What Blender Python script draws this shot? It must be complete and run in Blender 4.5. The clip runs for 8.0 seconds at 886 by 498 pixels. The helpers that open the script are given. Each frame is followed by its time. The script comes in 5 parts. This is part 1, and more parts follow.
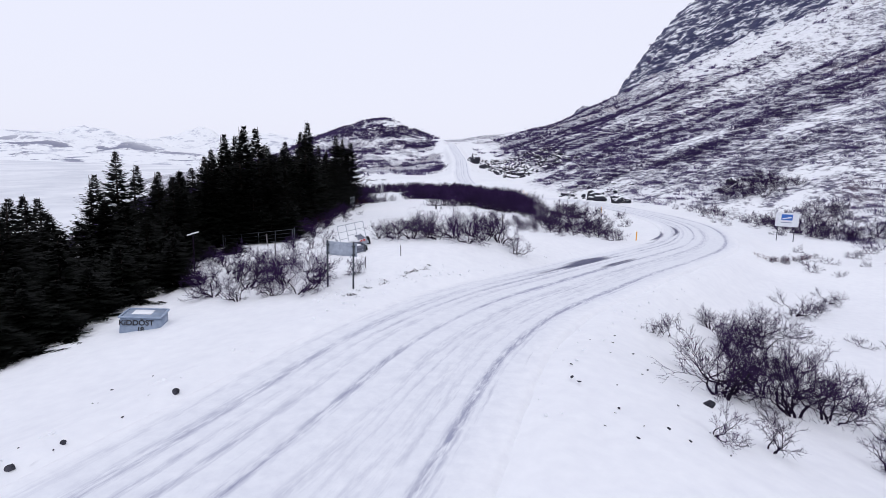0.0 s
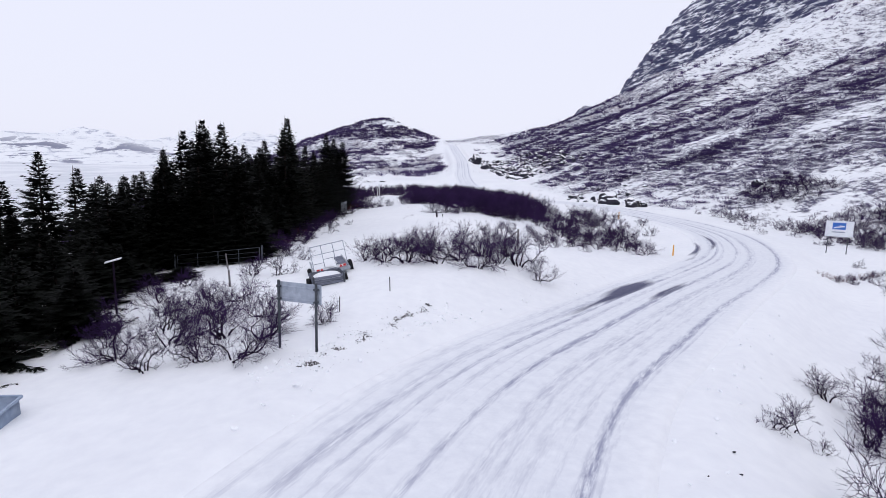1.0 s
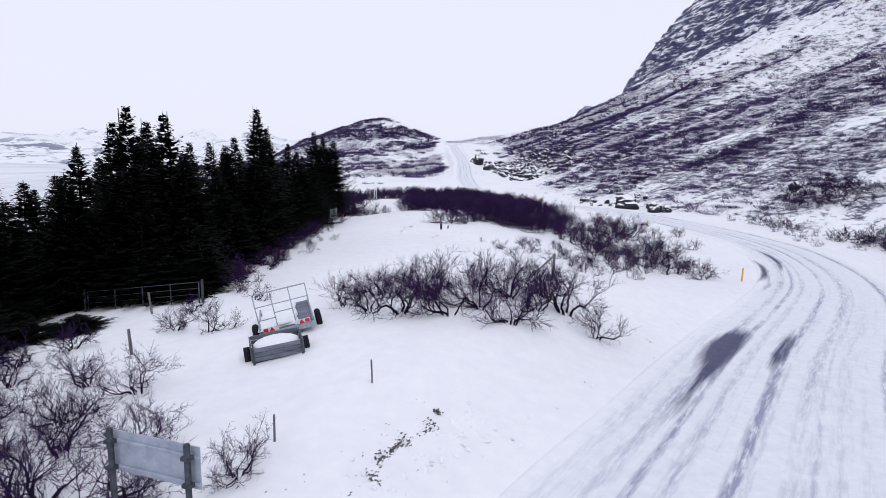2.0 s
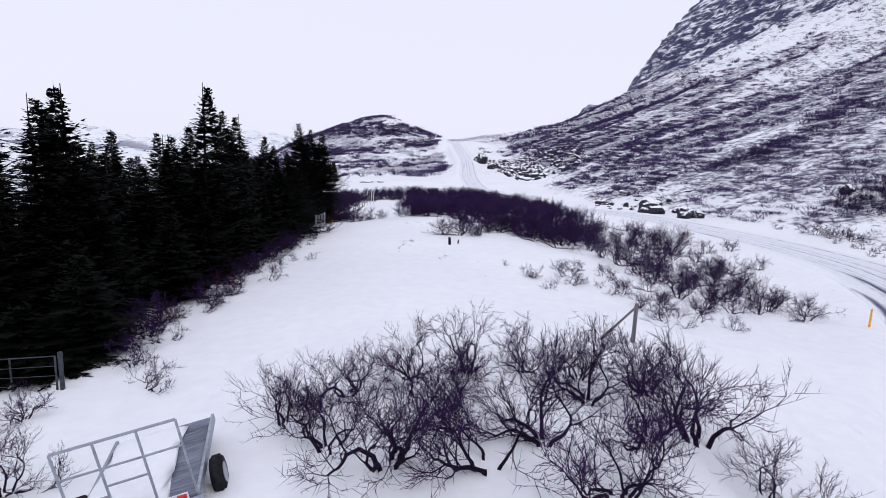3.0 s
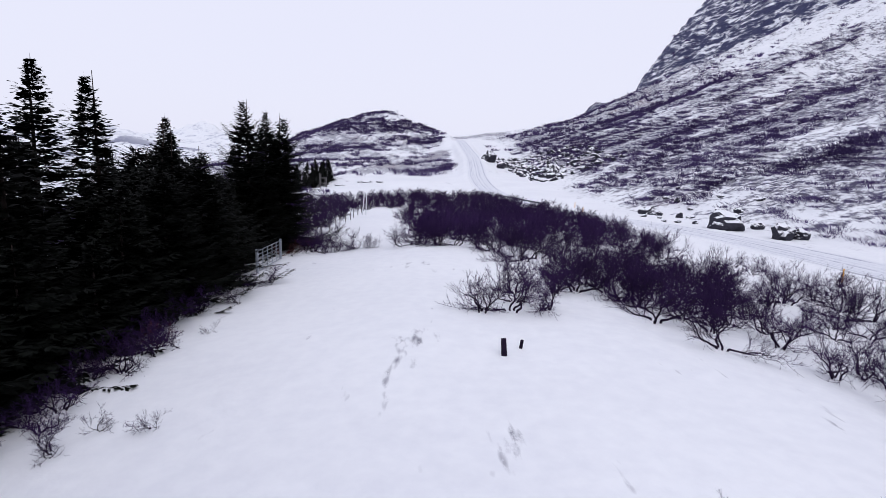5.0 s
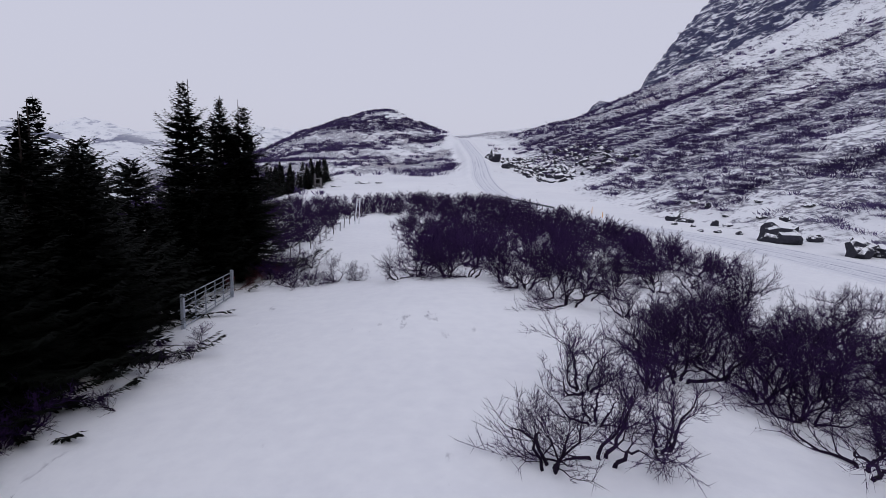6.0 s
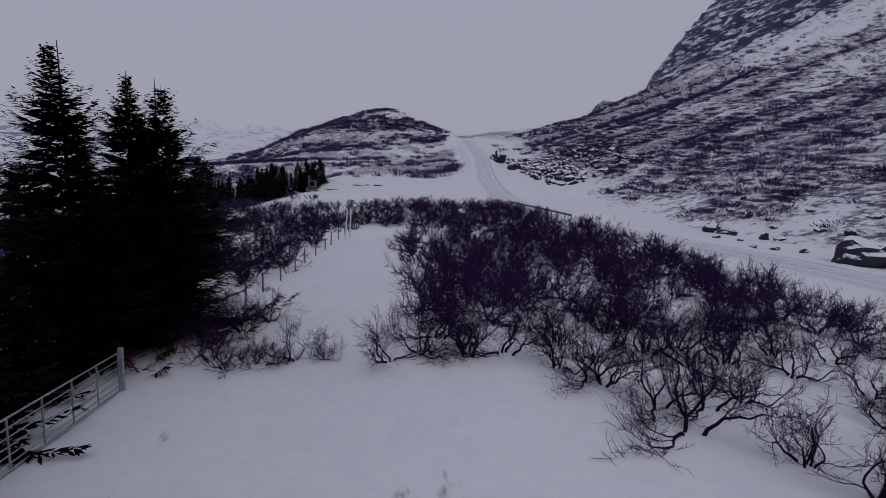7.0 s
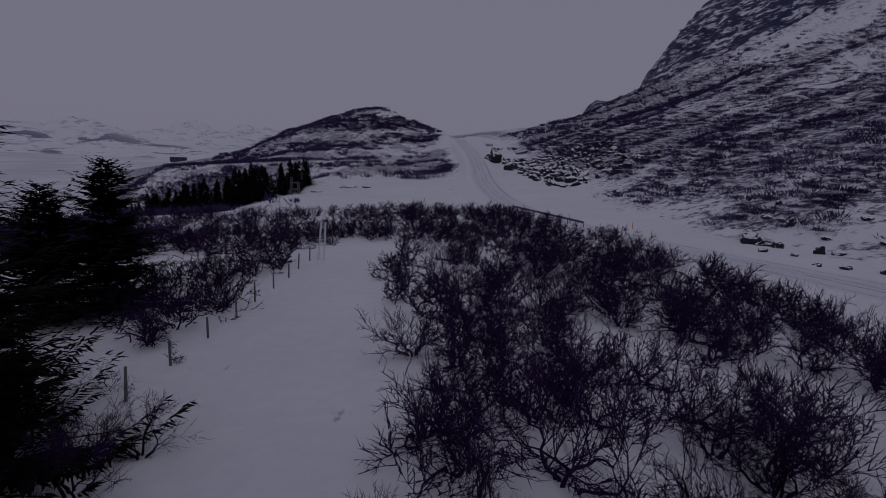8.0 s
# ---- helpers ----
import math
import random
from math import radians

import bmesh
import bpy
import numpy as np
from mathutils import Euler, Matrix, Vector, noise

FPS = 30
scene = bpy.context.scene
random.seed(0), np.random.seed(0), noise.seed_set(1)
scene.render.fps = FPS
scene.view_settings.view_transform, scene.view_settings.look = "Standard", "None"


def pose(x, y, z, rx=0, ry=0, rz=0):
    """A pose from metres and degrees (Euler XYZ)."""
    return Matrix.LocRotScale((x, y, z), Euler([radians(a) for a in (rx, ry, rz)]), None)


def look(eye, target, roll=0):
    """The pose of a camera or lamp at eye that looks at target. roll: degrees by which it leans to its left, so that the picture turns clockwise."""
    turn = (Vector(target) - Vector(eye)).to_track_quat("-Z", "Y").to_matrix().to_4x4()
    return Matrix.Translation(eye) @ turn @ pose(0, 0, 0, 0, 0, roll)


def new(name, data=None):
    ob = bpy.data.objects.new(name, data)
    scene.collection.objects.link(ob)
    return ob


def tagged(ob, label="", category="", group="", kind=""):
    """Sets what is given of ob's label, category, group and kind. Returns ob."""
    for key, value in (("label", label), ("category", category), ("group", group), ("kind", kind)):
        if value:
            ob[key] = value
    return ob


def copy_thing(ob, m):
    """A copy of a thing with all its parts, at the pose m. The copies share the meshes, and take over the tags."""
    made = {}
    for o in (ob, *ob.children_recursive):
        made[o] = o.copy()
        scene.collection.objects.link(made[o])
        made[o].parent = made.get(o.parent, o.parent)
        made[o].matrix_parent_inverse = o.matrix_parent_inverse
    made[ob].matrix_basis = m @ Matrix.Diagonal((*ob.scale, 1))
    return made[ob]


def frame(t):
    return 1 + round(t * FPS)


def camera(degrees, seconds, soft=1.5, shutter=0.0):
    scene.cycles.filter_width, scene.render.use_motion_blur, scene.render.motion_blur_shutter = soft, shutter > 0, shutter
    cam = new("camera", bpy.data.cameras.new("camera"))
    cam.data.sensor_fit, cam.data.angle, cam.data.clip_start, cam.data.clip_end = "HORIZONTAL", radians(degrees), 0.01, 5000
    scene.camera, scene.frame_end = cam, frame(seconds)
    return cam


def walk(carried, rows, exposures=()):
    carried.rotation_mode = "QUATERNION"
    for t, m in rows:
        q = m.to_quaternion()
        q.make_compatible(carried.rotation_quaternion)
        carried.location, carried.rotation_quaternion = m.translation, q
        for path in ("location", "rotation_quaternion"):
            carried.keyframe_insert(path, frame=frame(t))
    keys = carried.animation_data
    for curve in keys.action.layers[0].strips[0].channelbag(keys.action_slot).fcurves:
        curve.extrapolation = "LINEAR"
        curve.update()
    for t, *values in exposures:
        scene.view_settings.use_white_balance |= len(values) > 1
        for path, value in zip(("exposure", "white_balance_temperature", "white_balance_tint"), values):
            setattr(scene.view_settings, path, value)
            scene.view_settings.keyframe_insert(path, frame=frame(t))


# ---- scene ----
cam = camera(77.8, 8.0, 0.8)

PATH = [
    (0, (0.201, 2.625, 4.957), (0.315, 4.594, 4.629), 1.7),
    (0.5, (0.316, 6.006, 4.965), (0.431, 7.976, 4.639), 1.7),
    (1, (0.442, 9.621, 4.963), (0.555, 11.591, 4.637), 1.6),
    (1.5, (0.477, 13.646, 4.915), (0.589, 15.616, 4.588), 1.6),
    (1.7, (0.477, 15.342, 4.925), (0.59, 17.312, 4.602), 1.5),
    (3, (0.457, 26.456, 4.793), (0.567, 28.425, 4.464), 1.9),
    (3.5, (0.48, 30.861, 4.752), (0.589, 32.831, 4.42), 2.0),
    (4, (0.445, 35.319, 4.752), (0.551, 37.288, 4.42), 1.9),
    (4.5, (0.296, 40.013, 4.73), (0.403, 41.982, 4.396), 2.2),
    (6, (0.221, 53.462, 4.774), (0.321, 55.43, 4.434), 2.4),
    (6.5, (0.185, 58.006, 4.802), (0.282, 59.974, 4.462), 2.5),
    (7, (0.1, 62.77, 4.918), (0.196, 64.738, 4.578), 2.5),
    (7.5, (0.012, 67.608, 4.856), (0.133, 69.575, 4.516), 2.6),
    (8, (0.03, 72.353, 4.798), (0.156, 74.32, 4.459), 2.5),
]

EXPOSURES = [(0, 0.05, 6480, 9), (1.7, 0.05, 6470, 9), (2.8, 0.05, 6420, 11), (4.7, 0.05, 6420, 11), (5.8, -0.38, 6390, 12), (6.0, -0.48, 6370, 12), (6.5, -0.88, 6330, 13), (7.0, -1.28, 6250, 16), (7.5, -1.78, 6170, 20), (8.0, -2.30, 6120, 24)]

walk(cam, [(t, look(eye, target, roll)) for t, eye, target, roll in PATH], EXPOSURES)

# ---- world and sun: a bright, even overcast ----
SUN_UP, SUN_TURN = radians(48), radians(150)
world = bpy.data.worlds.new("overcast")
scene.world = world
world.use_nodes = True
wn, wl = world.node_tree.nodes, world.node_tree.links
sky = wn.new("ShaderNodeTexSky")
sky.sky_type, sky.sun_disc, sky.sun_elevation, sky.sun_rotation = "NISHITA", False, SUN_UP, SUN_TURN
sky.dust_density, sky.air_density = 3.0, 1.0
dim = wn.new("ShaderNodeVectorMath")
dim.operation = "SCALE"
dim.inputs["Scale"].default_value = 0.10
cloud = wn.new("ShaderNodeMix")
cloud.data_type = "RGBA"
cloud.inputs["Factor"].default_value = 0.93
cloud.inputs["B"].default_value = (0.85, 0.86, 1.0, 1)
wl.new(sky.outputs["Color"], dim.inputs[0])
wl.new(dim.outputs["Vector"], cloud.inputs["A"])
wl.new(cloud.outputs["Result"], wn["Background"].inputs["Color"])
wn["Background"].inputs["Strength"].default_value = 1.0

sun_data = bpy.data.lights.new("sun", "SUN")
sun_data.energy, sun_data.angle, sun_data.color = 0.5, radians(25), (1.0, 0.97, 0.93)
sun = new("sun", sun_data)
sun.matrix_world = look((0, 0, 0), (-math.sin(SUN_TURN) * math.cos(SUN_UP), -math.cos(SUN_TURN) * math.cos(SUN_UP), -math.sin(SUN_UP)))


# ---- materials ----
class Nodes:
    """A small wrapper to write node materials in few lines."""

    def __init__(self, name, rough=0.6, metal=0.0):
        self.mat = bpy.data.materials.new(name)
        self.mat.use_nodes = True
        self.nt = self.mat.node_tree
        self.bsdf = self.nt.nodes["Principled BSDF"]
        self.bsdf.inputs["Roughness"].default_value = rough
        self.bsdf.inputs["Metallic"].default_value = metal
        self.bsdf.inputs["Specular IOR Level"].default_value = 0.5 if rough < 0.56 else 0.08

    def n(self, kind, **inputs):
        node = self.nt.nodes.new(kind)
        for key, value in inputs.items():
            self.put(node.inputs[key.replace("_", " ")], value)
        return node

    def put(self, socket, value):
        if isinstance(value, bpy.types.NodeSocket):
            self.nt.links.new(value, socket)
        else:
            socket.default_value = value

    def coords(self, stretch=(1, 1, 1), turn=(0, 0, 0), local=False):
        tex = self.n("ShaderNodeTexCoord") if local else self.n("ShaderNodeNewGeometry")
        m = self.n("ShaderNodeMapping", Scale=stretch, Rotation=turn)
        self.nt.links.new(tex.outputs["Object" if local else "Position"], m.inputs["Vector"])
        return m.outputs["Vector"]

    def noise(self, scale, vec=None, detail=4.0, rough=0.55, warp=0.0):
        node = self.n("ShaderNodeTexNoise", Scale=scale, Detail=detail, Roughness=rough, Distortion=warp)
        if vec is not None:
            self.nt.links.new(vec, node.inputs["Vector"])
        return node.outputs["Fac"]

    def ramp(self, fac, *stops):
        node = self.n("ShaderNodeValToRGB", Fac=fac)
        el = node.color_ramp.elements
        while len(el) < len(stops):
            el.new(0.5)
        for e, (pos, col) in zip(el, stops):
            e.position = pos
            e.color = (*col, 1) if isinstance(col, tuple) else (col, col, col, 1)
        return node.outputs["Color"]

    def math(self, op, a, b=0.0, c=0.0):
        node = self.n("ShaderNodeMath")
        node.operation = op
        for i, v in enumerate((a, b, c)):
            self.put(node.inputs[i], v)
        return node.outputs["Value"]

    def mix(self, fac, a, b):
        node = self.n("ShaderNodeMix")
        node.data_type = "RGBA"
        for key, v in (("Factor", fac), ("A", a), ("B", b)):
            self.put(node.inputs[key], (*v, 1) if isinstance(v, tuple) and len(v) == 3 else v)
        return node.outputs["Result"]

    def attr(self, name):
        node = self.n("ShaderNodeAttribute")
        node.attribute_name = name
        return node.outputs["Fac"]

    def colour(self, value):
        self.put(self.bsdf.inputs["Base Color"], (*value, 1) if isinstance(value, tuple) else value)

    def bump(self, height, strength=0.3, distance=0.05):
        b = self.n("ShaderNodeBump", Height=height, Strength=strength, Distance=distance)
        self.nt.links.new(b.outputs["Normal"], self.bsdf.inputs["Normal"])


SNOW_A, SNOW_B = (0.89, 0.905, 0.93), (0.81, 0.825, 0.865)


def make_ground():
    s = Nodes("snow_and_scrub_ground", 0.75)
    pos = s.coords()
    fine = s.noise(2.2, pos, 6, 0.6)
    broad = s.noise(0.11, pos, 4, 0.5)
    snow = s.mix(s.ramp(s.math("MULTIPLY_ADD", fine, 0.5, s.math("MULTIPLY", broad, 0.5)), (0.35, 0.0), (0.62, 1.0)), SNOW_B, SNOW_A)
    # scrub and heath: clumps over broad streaks that follow the fall line of the slope
    streak = s.noise(0.036, s.coords((0.34, 0.8, 0.4), (0, 0, radians(10))), 4, 0.6, 0.5)
    broadp = s.noise(0.035, s.coords((1, 0.7, 1.2)), 4, 0.6, 0.4)
    side = s.attr("fall")
    level = s.math("SUBTRACT", 1.0, side)

    def both(on_slope, elsewhere):
        return s.math("ADD", s.math("MULTIPLY", on_slope, side), s.math("MULTIPLY", elsewhere, level))

    s1 = both(streak, broadp)
    s2 = both(s.noise(0.16, s.coords((0.42, 0.62, 0.8), (0, 0, radians(8))), 5, 0.65, 0.3), s.noise(0.16, s.coords((1.0, 0.34, 1.3)), 5, 0.65, 0.3))
    s3 = both(s.noise(0.60, s.coords((0.46, 0.50, 1.0), (0, 0, radians(12))), 4, 0.7, 0.3), s.noise(0.55, s.coords((1.0, 0.24, 1.3)), 4, 0.7))
    s4 = both(s.noise(1.7, s.coords((0.60, 0.40, 1.2), (0, 0, radians(-10))), 3, 0.7), s.noise(1.6, s.coords((1.0, 0.24, 1.3)), 3, 0.7))
    mixn = s.math("ADD", s.math("MULTIPLY", s1, 0.26), s.math("ADD", s.math("MULTIPLY", s2, 0.24), s.math("ADD", s.math("MULTIPLY", s3, 0.29), s.math("MULTIPLY", s4, 0.21))))
    edge = s.math("ADD", s.math("MULTIPLY_ADD", mixn, 15.0, -7.5), s.math("MULTIPLY_ADD", s.attr("scrub"), 2.6, -1.50))
    cover = s.math("SMOOTH_MIN", s.math("MAXIMUM", s.math("MULTIPLY_ADD", edge, 1.6, 0.5), 0.0), 1.0, 0.2)
    cover = s.math("MULTIPLY", cover, s.ramp(both(s.noise(1.3, s.coords((0.7, 0.42, 1.2)), 5, 0.8), s.noise(2.4, s.coords((1, 0.4, 1.2)), 4, 0.8)), (0.43, 0.08), (0.53, 1.0)))
    twig = s.mix(s.ramp(s.noise(1.1, pos, 5, 0.7), (0.35, 0.0), (0.7, 1.0)), (0.010, 0.006, 0.036), (0.050, 0.034, 0.125))
    red = s.mix(s.ramp(s.noise(0.040, s.coords((1, 0.6, 1)), 3), (0.57, 0.0), (0.68, 0.75)), twig, (0.075, 0.022, 0.045))
    col = s.mix(s.math("MULTIPLY", cover, 0.92), snow, red)
    # bare rock on the crags: courses of stone with snow lying along the ledges
    ledge = s.noise(1.0, s.coords((0.060, 0.030, 0.26), (radians(9), radians(20), 0)), 6, 0.68, 0.25)
    chunk = s.noise(0.14, s.coords((1, 0.45, 1.7)), 7, 0.76, 0.3)
    bare = s.math("ADD", s.math("MULTIPLY", ledge, 0.40), s.math("MULTIPLY", chunk, 0.60))
    rmask = s.ramp(s.math("ADD", bare, s.math("MULTIPLY", s.attr("rock"), 0.30)), (0.745, 0.0), (0.80, 1.0))
    stone = s.mix(s.noise(0.45, pos, 6, 0.75), (0.012, 0.013, 0.044), (0.100, 0.106, 0.195))
    s.colour(s.mix(rmask, col, stone))
    s.bump(s.math("ADD", s.math("MULTIPLY", fine, 0.5), s.math("ADD", s.math("MULTIPLY", cover, 0.6), s.math("MULTIPLY", rmask, 1.5))), 0.5, 0.08)
    return s.mat


def make_road():
    s = Nodes("packed_snow_and_slush", 0.5)
    pos = s.coords()
    uv = s.n("ShaderNodeUVMap")
    m = s.n("ShaderNodeMapping", Scale=(1.0, 0.05, 1.0))
    s.nt.links.new(uv.outputs["UV"], m.inputs["Vector"])
    streak = s.noise(4.0, m.outputs["Vector"], 6, 0.65, 0.15)
    fine = s.noise(3.0, pos, 6, 0.65)
    m2 = s.n("ShaderNodeMapping", Scale=(1.0, 0.12, 1.0))
    s.nt.links.new(uv.outputs["UV"], m2.inputs["Vector"])
    torn = s.ramp(s.noise(9.0, m2.outputs["Vector"], 5, 0.7, 0.2), (0.36, 0.15), (0.60, 1.25))
    wear = s.math("MULTIPLY", s.attr("slush"), s.math("MULTIPLY", torn, s.math("MULTIPLY_ADD", streak, 1.2, 0.35)))
    wear = s.math("ADD", wear, s.math("MULTIPLY", s.math("SUBTRACT", streak, 0.5), 0.22))
    snow = s.mix(s.ramp(fine, (0.3, 0.0), (0.7, 1.0)), (0.73, 0.75, 0.805), (0.83, 0.85, 0.89))
    snow = s.mix(s.attr("edge"), snow, s.mix(s.ramp(fine, (0.3, 0.0), (0.7, 1.0)), SNOW_B, SNOW_A))
    col = s.mix(s.ramp(wear, (0.08, 0.0), (0.80, 1.0)), snow, (0.30, 0.315, 0.43))
    tar = s.ramp(s.math("ADD", s.attr("bare"), s.math("MULTIPLY", s.math("SUBTRACT", streak, 0.5), 1.6)), (0.25, 0.0), (0.85, 1.0))
    s.colour(s.mix(tar, col, s.mix(fine, (0.036, 0.037, 0.085), (0.10, 0.105, 0.19))))
    s.put(s.bsdf.inputs["Roughness"], s.math("SUBTRACT", 0.72, s.math("MULTIPLY", wear, 0.3)))
    s.bump(s.math("ADD", fine, s.math("MULTIPLY", streak, 0.8)), 0.3, 0.04)
    return s.mat


def make_plain(name, a, b, scale=6.0, rough=0.6, metal=0.0, stretch=(1, 1, 1), bump=0.2, vary=0.0):
    s = Nodes(name, rough, metal)
    vec = s.coords(stretch, local=True)
    f = s.noise(scale, vec, 6, 0.65)
    g = s.noise(scale * 0.17, vec, 3)
    col = s.mix(s.ramp(s.math("MULTIPLY_ADD", f, 0.6, s.math("MULTIPLY", g, 0.4)), (0.36, 0.0), (0.62, 1.0)), a, b)
    if vary:
        hsv = s.n("ShaderNodeHueSaturation", Color=col)
        info = s.n("ShaderNodeObjectInfo")
        s.put(hsv.inputs["Value"], s.math("MULTIPLY_ADD", info.outputs["Random"], vary, 1.0 - vary / 2))
        col = hsv.outputs["Color"]
    s.colour(col)
    s.bump(f, bump, 0.02)
    return s.mat


def make_ice():
    s = Nodes("snow_dusted_lake_ice", 0.35)
    pos = s.coords((1, 0.35, 1), (0, 0, radians(35)))
    f = s.noise(0.012, pos, 6, 0.6, 0.8)
    g = s.noise(0.08, s.coords(), 5, 0.6)
    s.colour(s.mix(s.ramp(s.math("MULTIPLY_ADD", f, 0.75, s.math("MULTIPLY", g, 0.25)), (0.40, 0.0), (0.58, 1.0)), (0.56, 0.59, 0.65), (0.80, 0.82, 0.86)))
    return s.mat


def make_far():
    s = Nodes("far_snow_fells_hazed", 0.8)
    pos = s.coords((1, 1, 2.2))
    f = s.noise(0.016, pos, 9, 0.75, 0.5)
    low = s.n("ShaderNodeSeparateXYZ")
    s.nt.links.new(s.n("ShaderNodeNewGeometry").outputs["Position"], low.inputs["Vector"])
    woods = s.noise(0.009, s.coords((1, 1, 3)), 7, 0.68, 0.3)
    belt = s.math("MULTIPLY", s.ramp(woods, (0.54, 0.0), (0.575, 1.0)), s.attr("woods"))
    # Rock and wood tones lifted pale and blue: distance haze put into the colour.
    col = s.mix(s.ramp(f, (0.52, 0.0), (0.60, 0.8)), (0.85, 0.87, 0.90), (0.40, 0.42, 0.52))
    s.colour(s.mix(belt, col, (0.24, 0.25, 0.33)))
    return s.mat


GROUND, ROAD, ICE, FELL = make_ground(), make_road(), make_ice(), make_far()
SNOW = make_plain("settled_snow", SNOW_B, SNOW_A, 3.0, 0.75)
BARK = make_plain("dark_birch_bark", (0.007, 0.004, 0.012), (0.022, 0.013, 0.030), 9.0, 0.85, vary=0.5)
TWIG = make_plain("purple_brown_twigs", (0.013, 0.0050, 0.030), (0.044, 0.0210, 0.080), 5.0, 0.8, vary=0.6)
TRUNK = make_plain("spruce_bark", (0.020, 0.015, 0.014), (0.055, 0.042, 0.038), 8.0, 0.9, stretch=(1, 1, 0.3))
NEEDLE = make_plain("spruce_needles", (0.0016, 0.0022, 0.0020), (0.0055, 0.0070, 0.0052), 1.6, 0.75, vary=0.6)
HEATH = make_plain("hillside_scrub", (0.030, 0.019, 0.066), (0.095, 0.066, 0.180), 0.4, 0.85)


def make_rock():
    s = Nodes("black_basalt_with_snow", 0.8)
    vec = s.coords(local=True)
    f = s.noise(2.4, vec, 7, 0.7)
    geo = s.n("ShaderNodeNewGeometry")
    xyz = s.n("ShaderNodeSeparateXYZ")
    s.nt.links.new(geo.outputs["Normal"], xyz.inputs["Vector"])
    lie = s.ramp(s.math("ADD", xyz.outputs["Z"], s.math("MULTIPLY", s.math("SUBTRACT", s.noise(1.3, vec, 5, 0.6), 0.5), 1.1)), (0.52, 0.0), (0.70, 1.0))
    s.colour(s.mix(lie, s.mix(f, (0.008, 0.008, 0.014), (0.07, 0.07, 0.09)), SNOW_A))
    s.bump(f, 0.6, 0.06)
    return s.mat


ROCK = make_rock()
BARE_CLOD = make_plain("black_basalt", (0.012, 0.012, 0.018), (0.085, 0.085, 0.105), 2.6, 0.8, bump=0.6, vary=0.3)
GALV = make_plain("dull_galvanised_steel", (0.28, 0.31, 0.36), (0.46, 0.49, 0.55), 11.0, 0.5, 0.55)
DARKSTEEL = make_plain("weathered_dark_steel", (0.035, 0.04, 0.05), (0.11, 0.12, 0.14), 9.0, 0.6, 0.5)
PANEL = make_plain("grey_sheet_aluminium", (0.32, 0.36, 0.44), (0.50, 0.55, 0.63), 5.0, 0.5, 0.3)
WOOD = make_plain("grey_weathered_timber", (0.085, 0.080, 0.085), (0.22, 0.21, 0.215), 7.0, 0.85, stretch=(4, 4, 0.5), bump=0.4, vary=0.4)
PLANK = make_plain("silver_grey_planks", (0.085, 0.09, 0.12), (0.21, 0.225, 0.28), 6.0, 0.8, stretch=(0.5, 4, 4), bump=0.4, vary=0.3)
TUB = make_plain("faded_blue_grey_plastic", (0.20, 0.26, 0.37), (0.33, 0.40, 0.52), 4.0, 0.5)
INK = make_plain("black_marker_paint", (0.006, 0.006, 0.012), (0.016, 0.016, 0.026), 12.0, 0.5)
RUBBER = make_plain("black_tyre_rubber", (0.010, 0.010, 0.012), (0.028, 0.028, 0.032), 14.0, 0.8)
WHITE = make_plain("weathered_white_paint", (0.62, 0.64, 0.69), (0.80, 0.82, 0.86), 8.0, 0.5)
BLUE = make_plain("road_sign_blue", (0.02, 0.10, 0.42), (0.03, 0.15, 0.52), 5.0, 0.4)
RED = make_plain("red_reflector", (0.45, 0.010, 0.014), (0.62, 0.022, 0.026), 9.0, 0.3)
YELLOW = make_plain("road_marker_yellow", (0.75, 0.33, 0.02), (0.88, 0.45, 0.03), 9.0, 0.5)
SOIL = make_plain("dark_gravelly_soil", (0.045, 0.042, 0.048), (0.15, 0.14, 0.15), 10.0, 0.9, bump=0.5)
DEADRED = make_plain("dead_red_brown_bracken", (0.06, 0.018, 0.022), (0.14, 0.045, 0.05), 5.0, 0.9)


# ---- mesh helpers ----
def mesh_object(name, verts, faces, material, parent=None, label="", smooth=False):
    """One mesh object from arrays of corners and of faces (quads and triangles)."""
    me = bpy.data.meshes.new(name)
    me.from_pydata(verts if isinstance(verts, list) else verts.tolist(), [], faces if isinstance(faces, list) else faces.tolist())
    me.materials.append(material)
    if smooth:
        me.shade_smooth()
    ob = new(name, me)
    ob.parent = parent
    return tagged(ob, label)


def part(name, bm, material, parent=None, label="", smooth=False):
    """Links a bmesh as one mesh object, under a thing or a part where parent is given."""
    me = bpy.data.meshes.new(name)
    bm.to_mesh(me)
    bm.free()
    me.materials.append(material)
    if smooth:
        me.shade_smooth()
    ob = new(name, me)
    ob.parent = parent
    return tagged(ob, label)


def bar(bm, a, b, w, h=None, bevel=0.0, up=(0, 0, 1)):
    """A straight bar of section w x h from a to b."""
    a, b, h = Vector(a), Vector(b), h or w
    d = b - a
    q = d.to_track_quat("Z", "Y") if abs(d.normalized().z) > 0.99 else Matrix((
        d.cross(Vector(up)).normalized(), d.cross(Vector(up)).cross(d).normalized() * -1, d.normalized())).transposed().to_quaternion()
    m = Matrix.LocRotScale((a + b) / 2, q, (w, h, d.length))
    geo = bmesh.ops.create_cube(bm, size=1.0, matrix=m)
    if bevel:
        edges = list({e for v in geo["verts"] for e in v.link_edges})
        bmesh.ops.bevel(bm, geom=edges, offset=bevel, segments=1, affect="EDGES")
    return bm


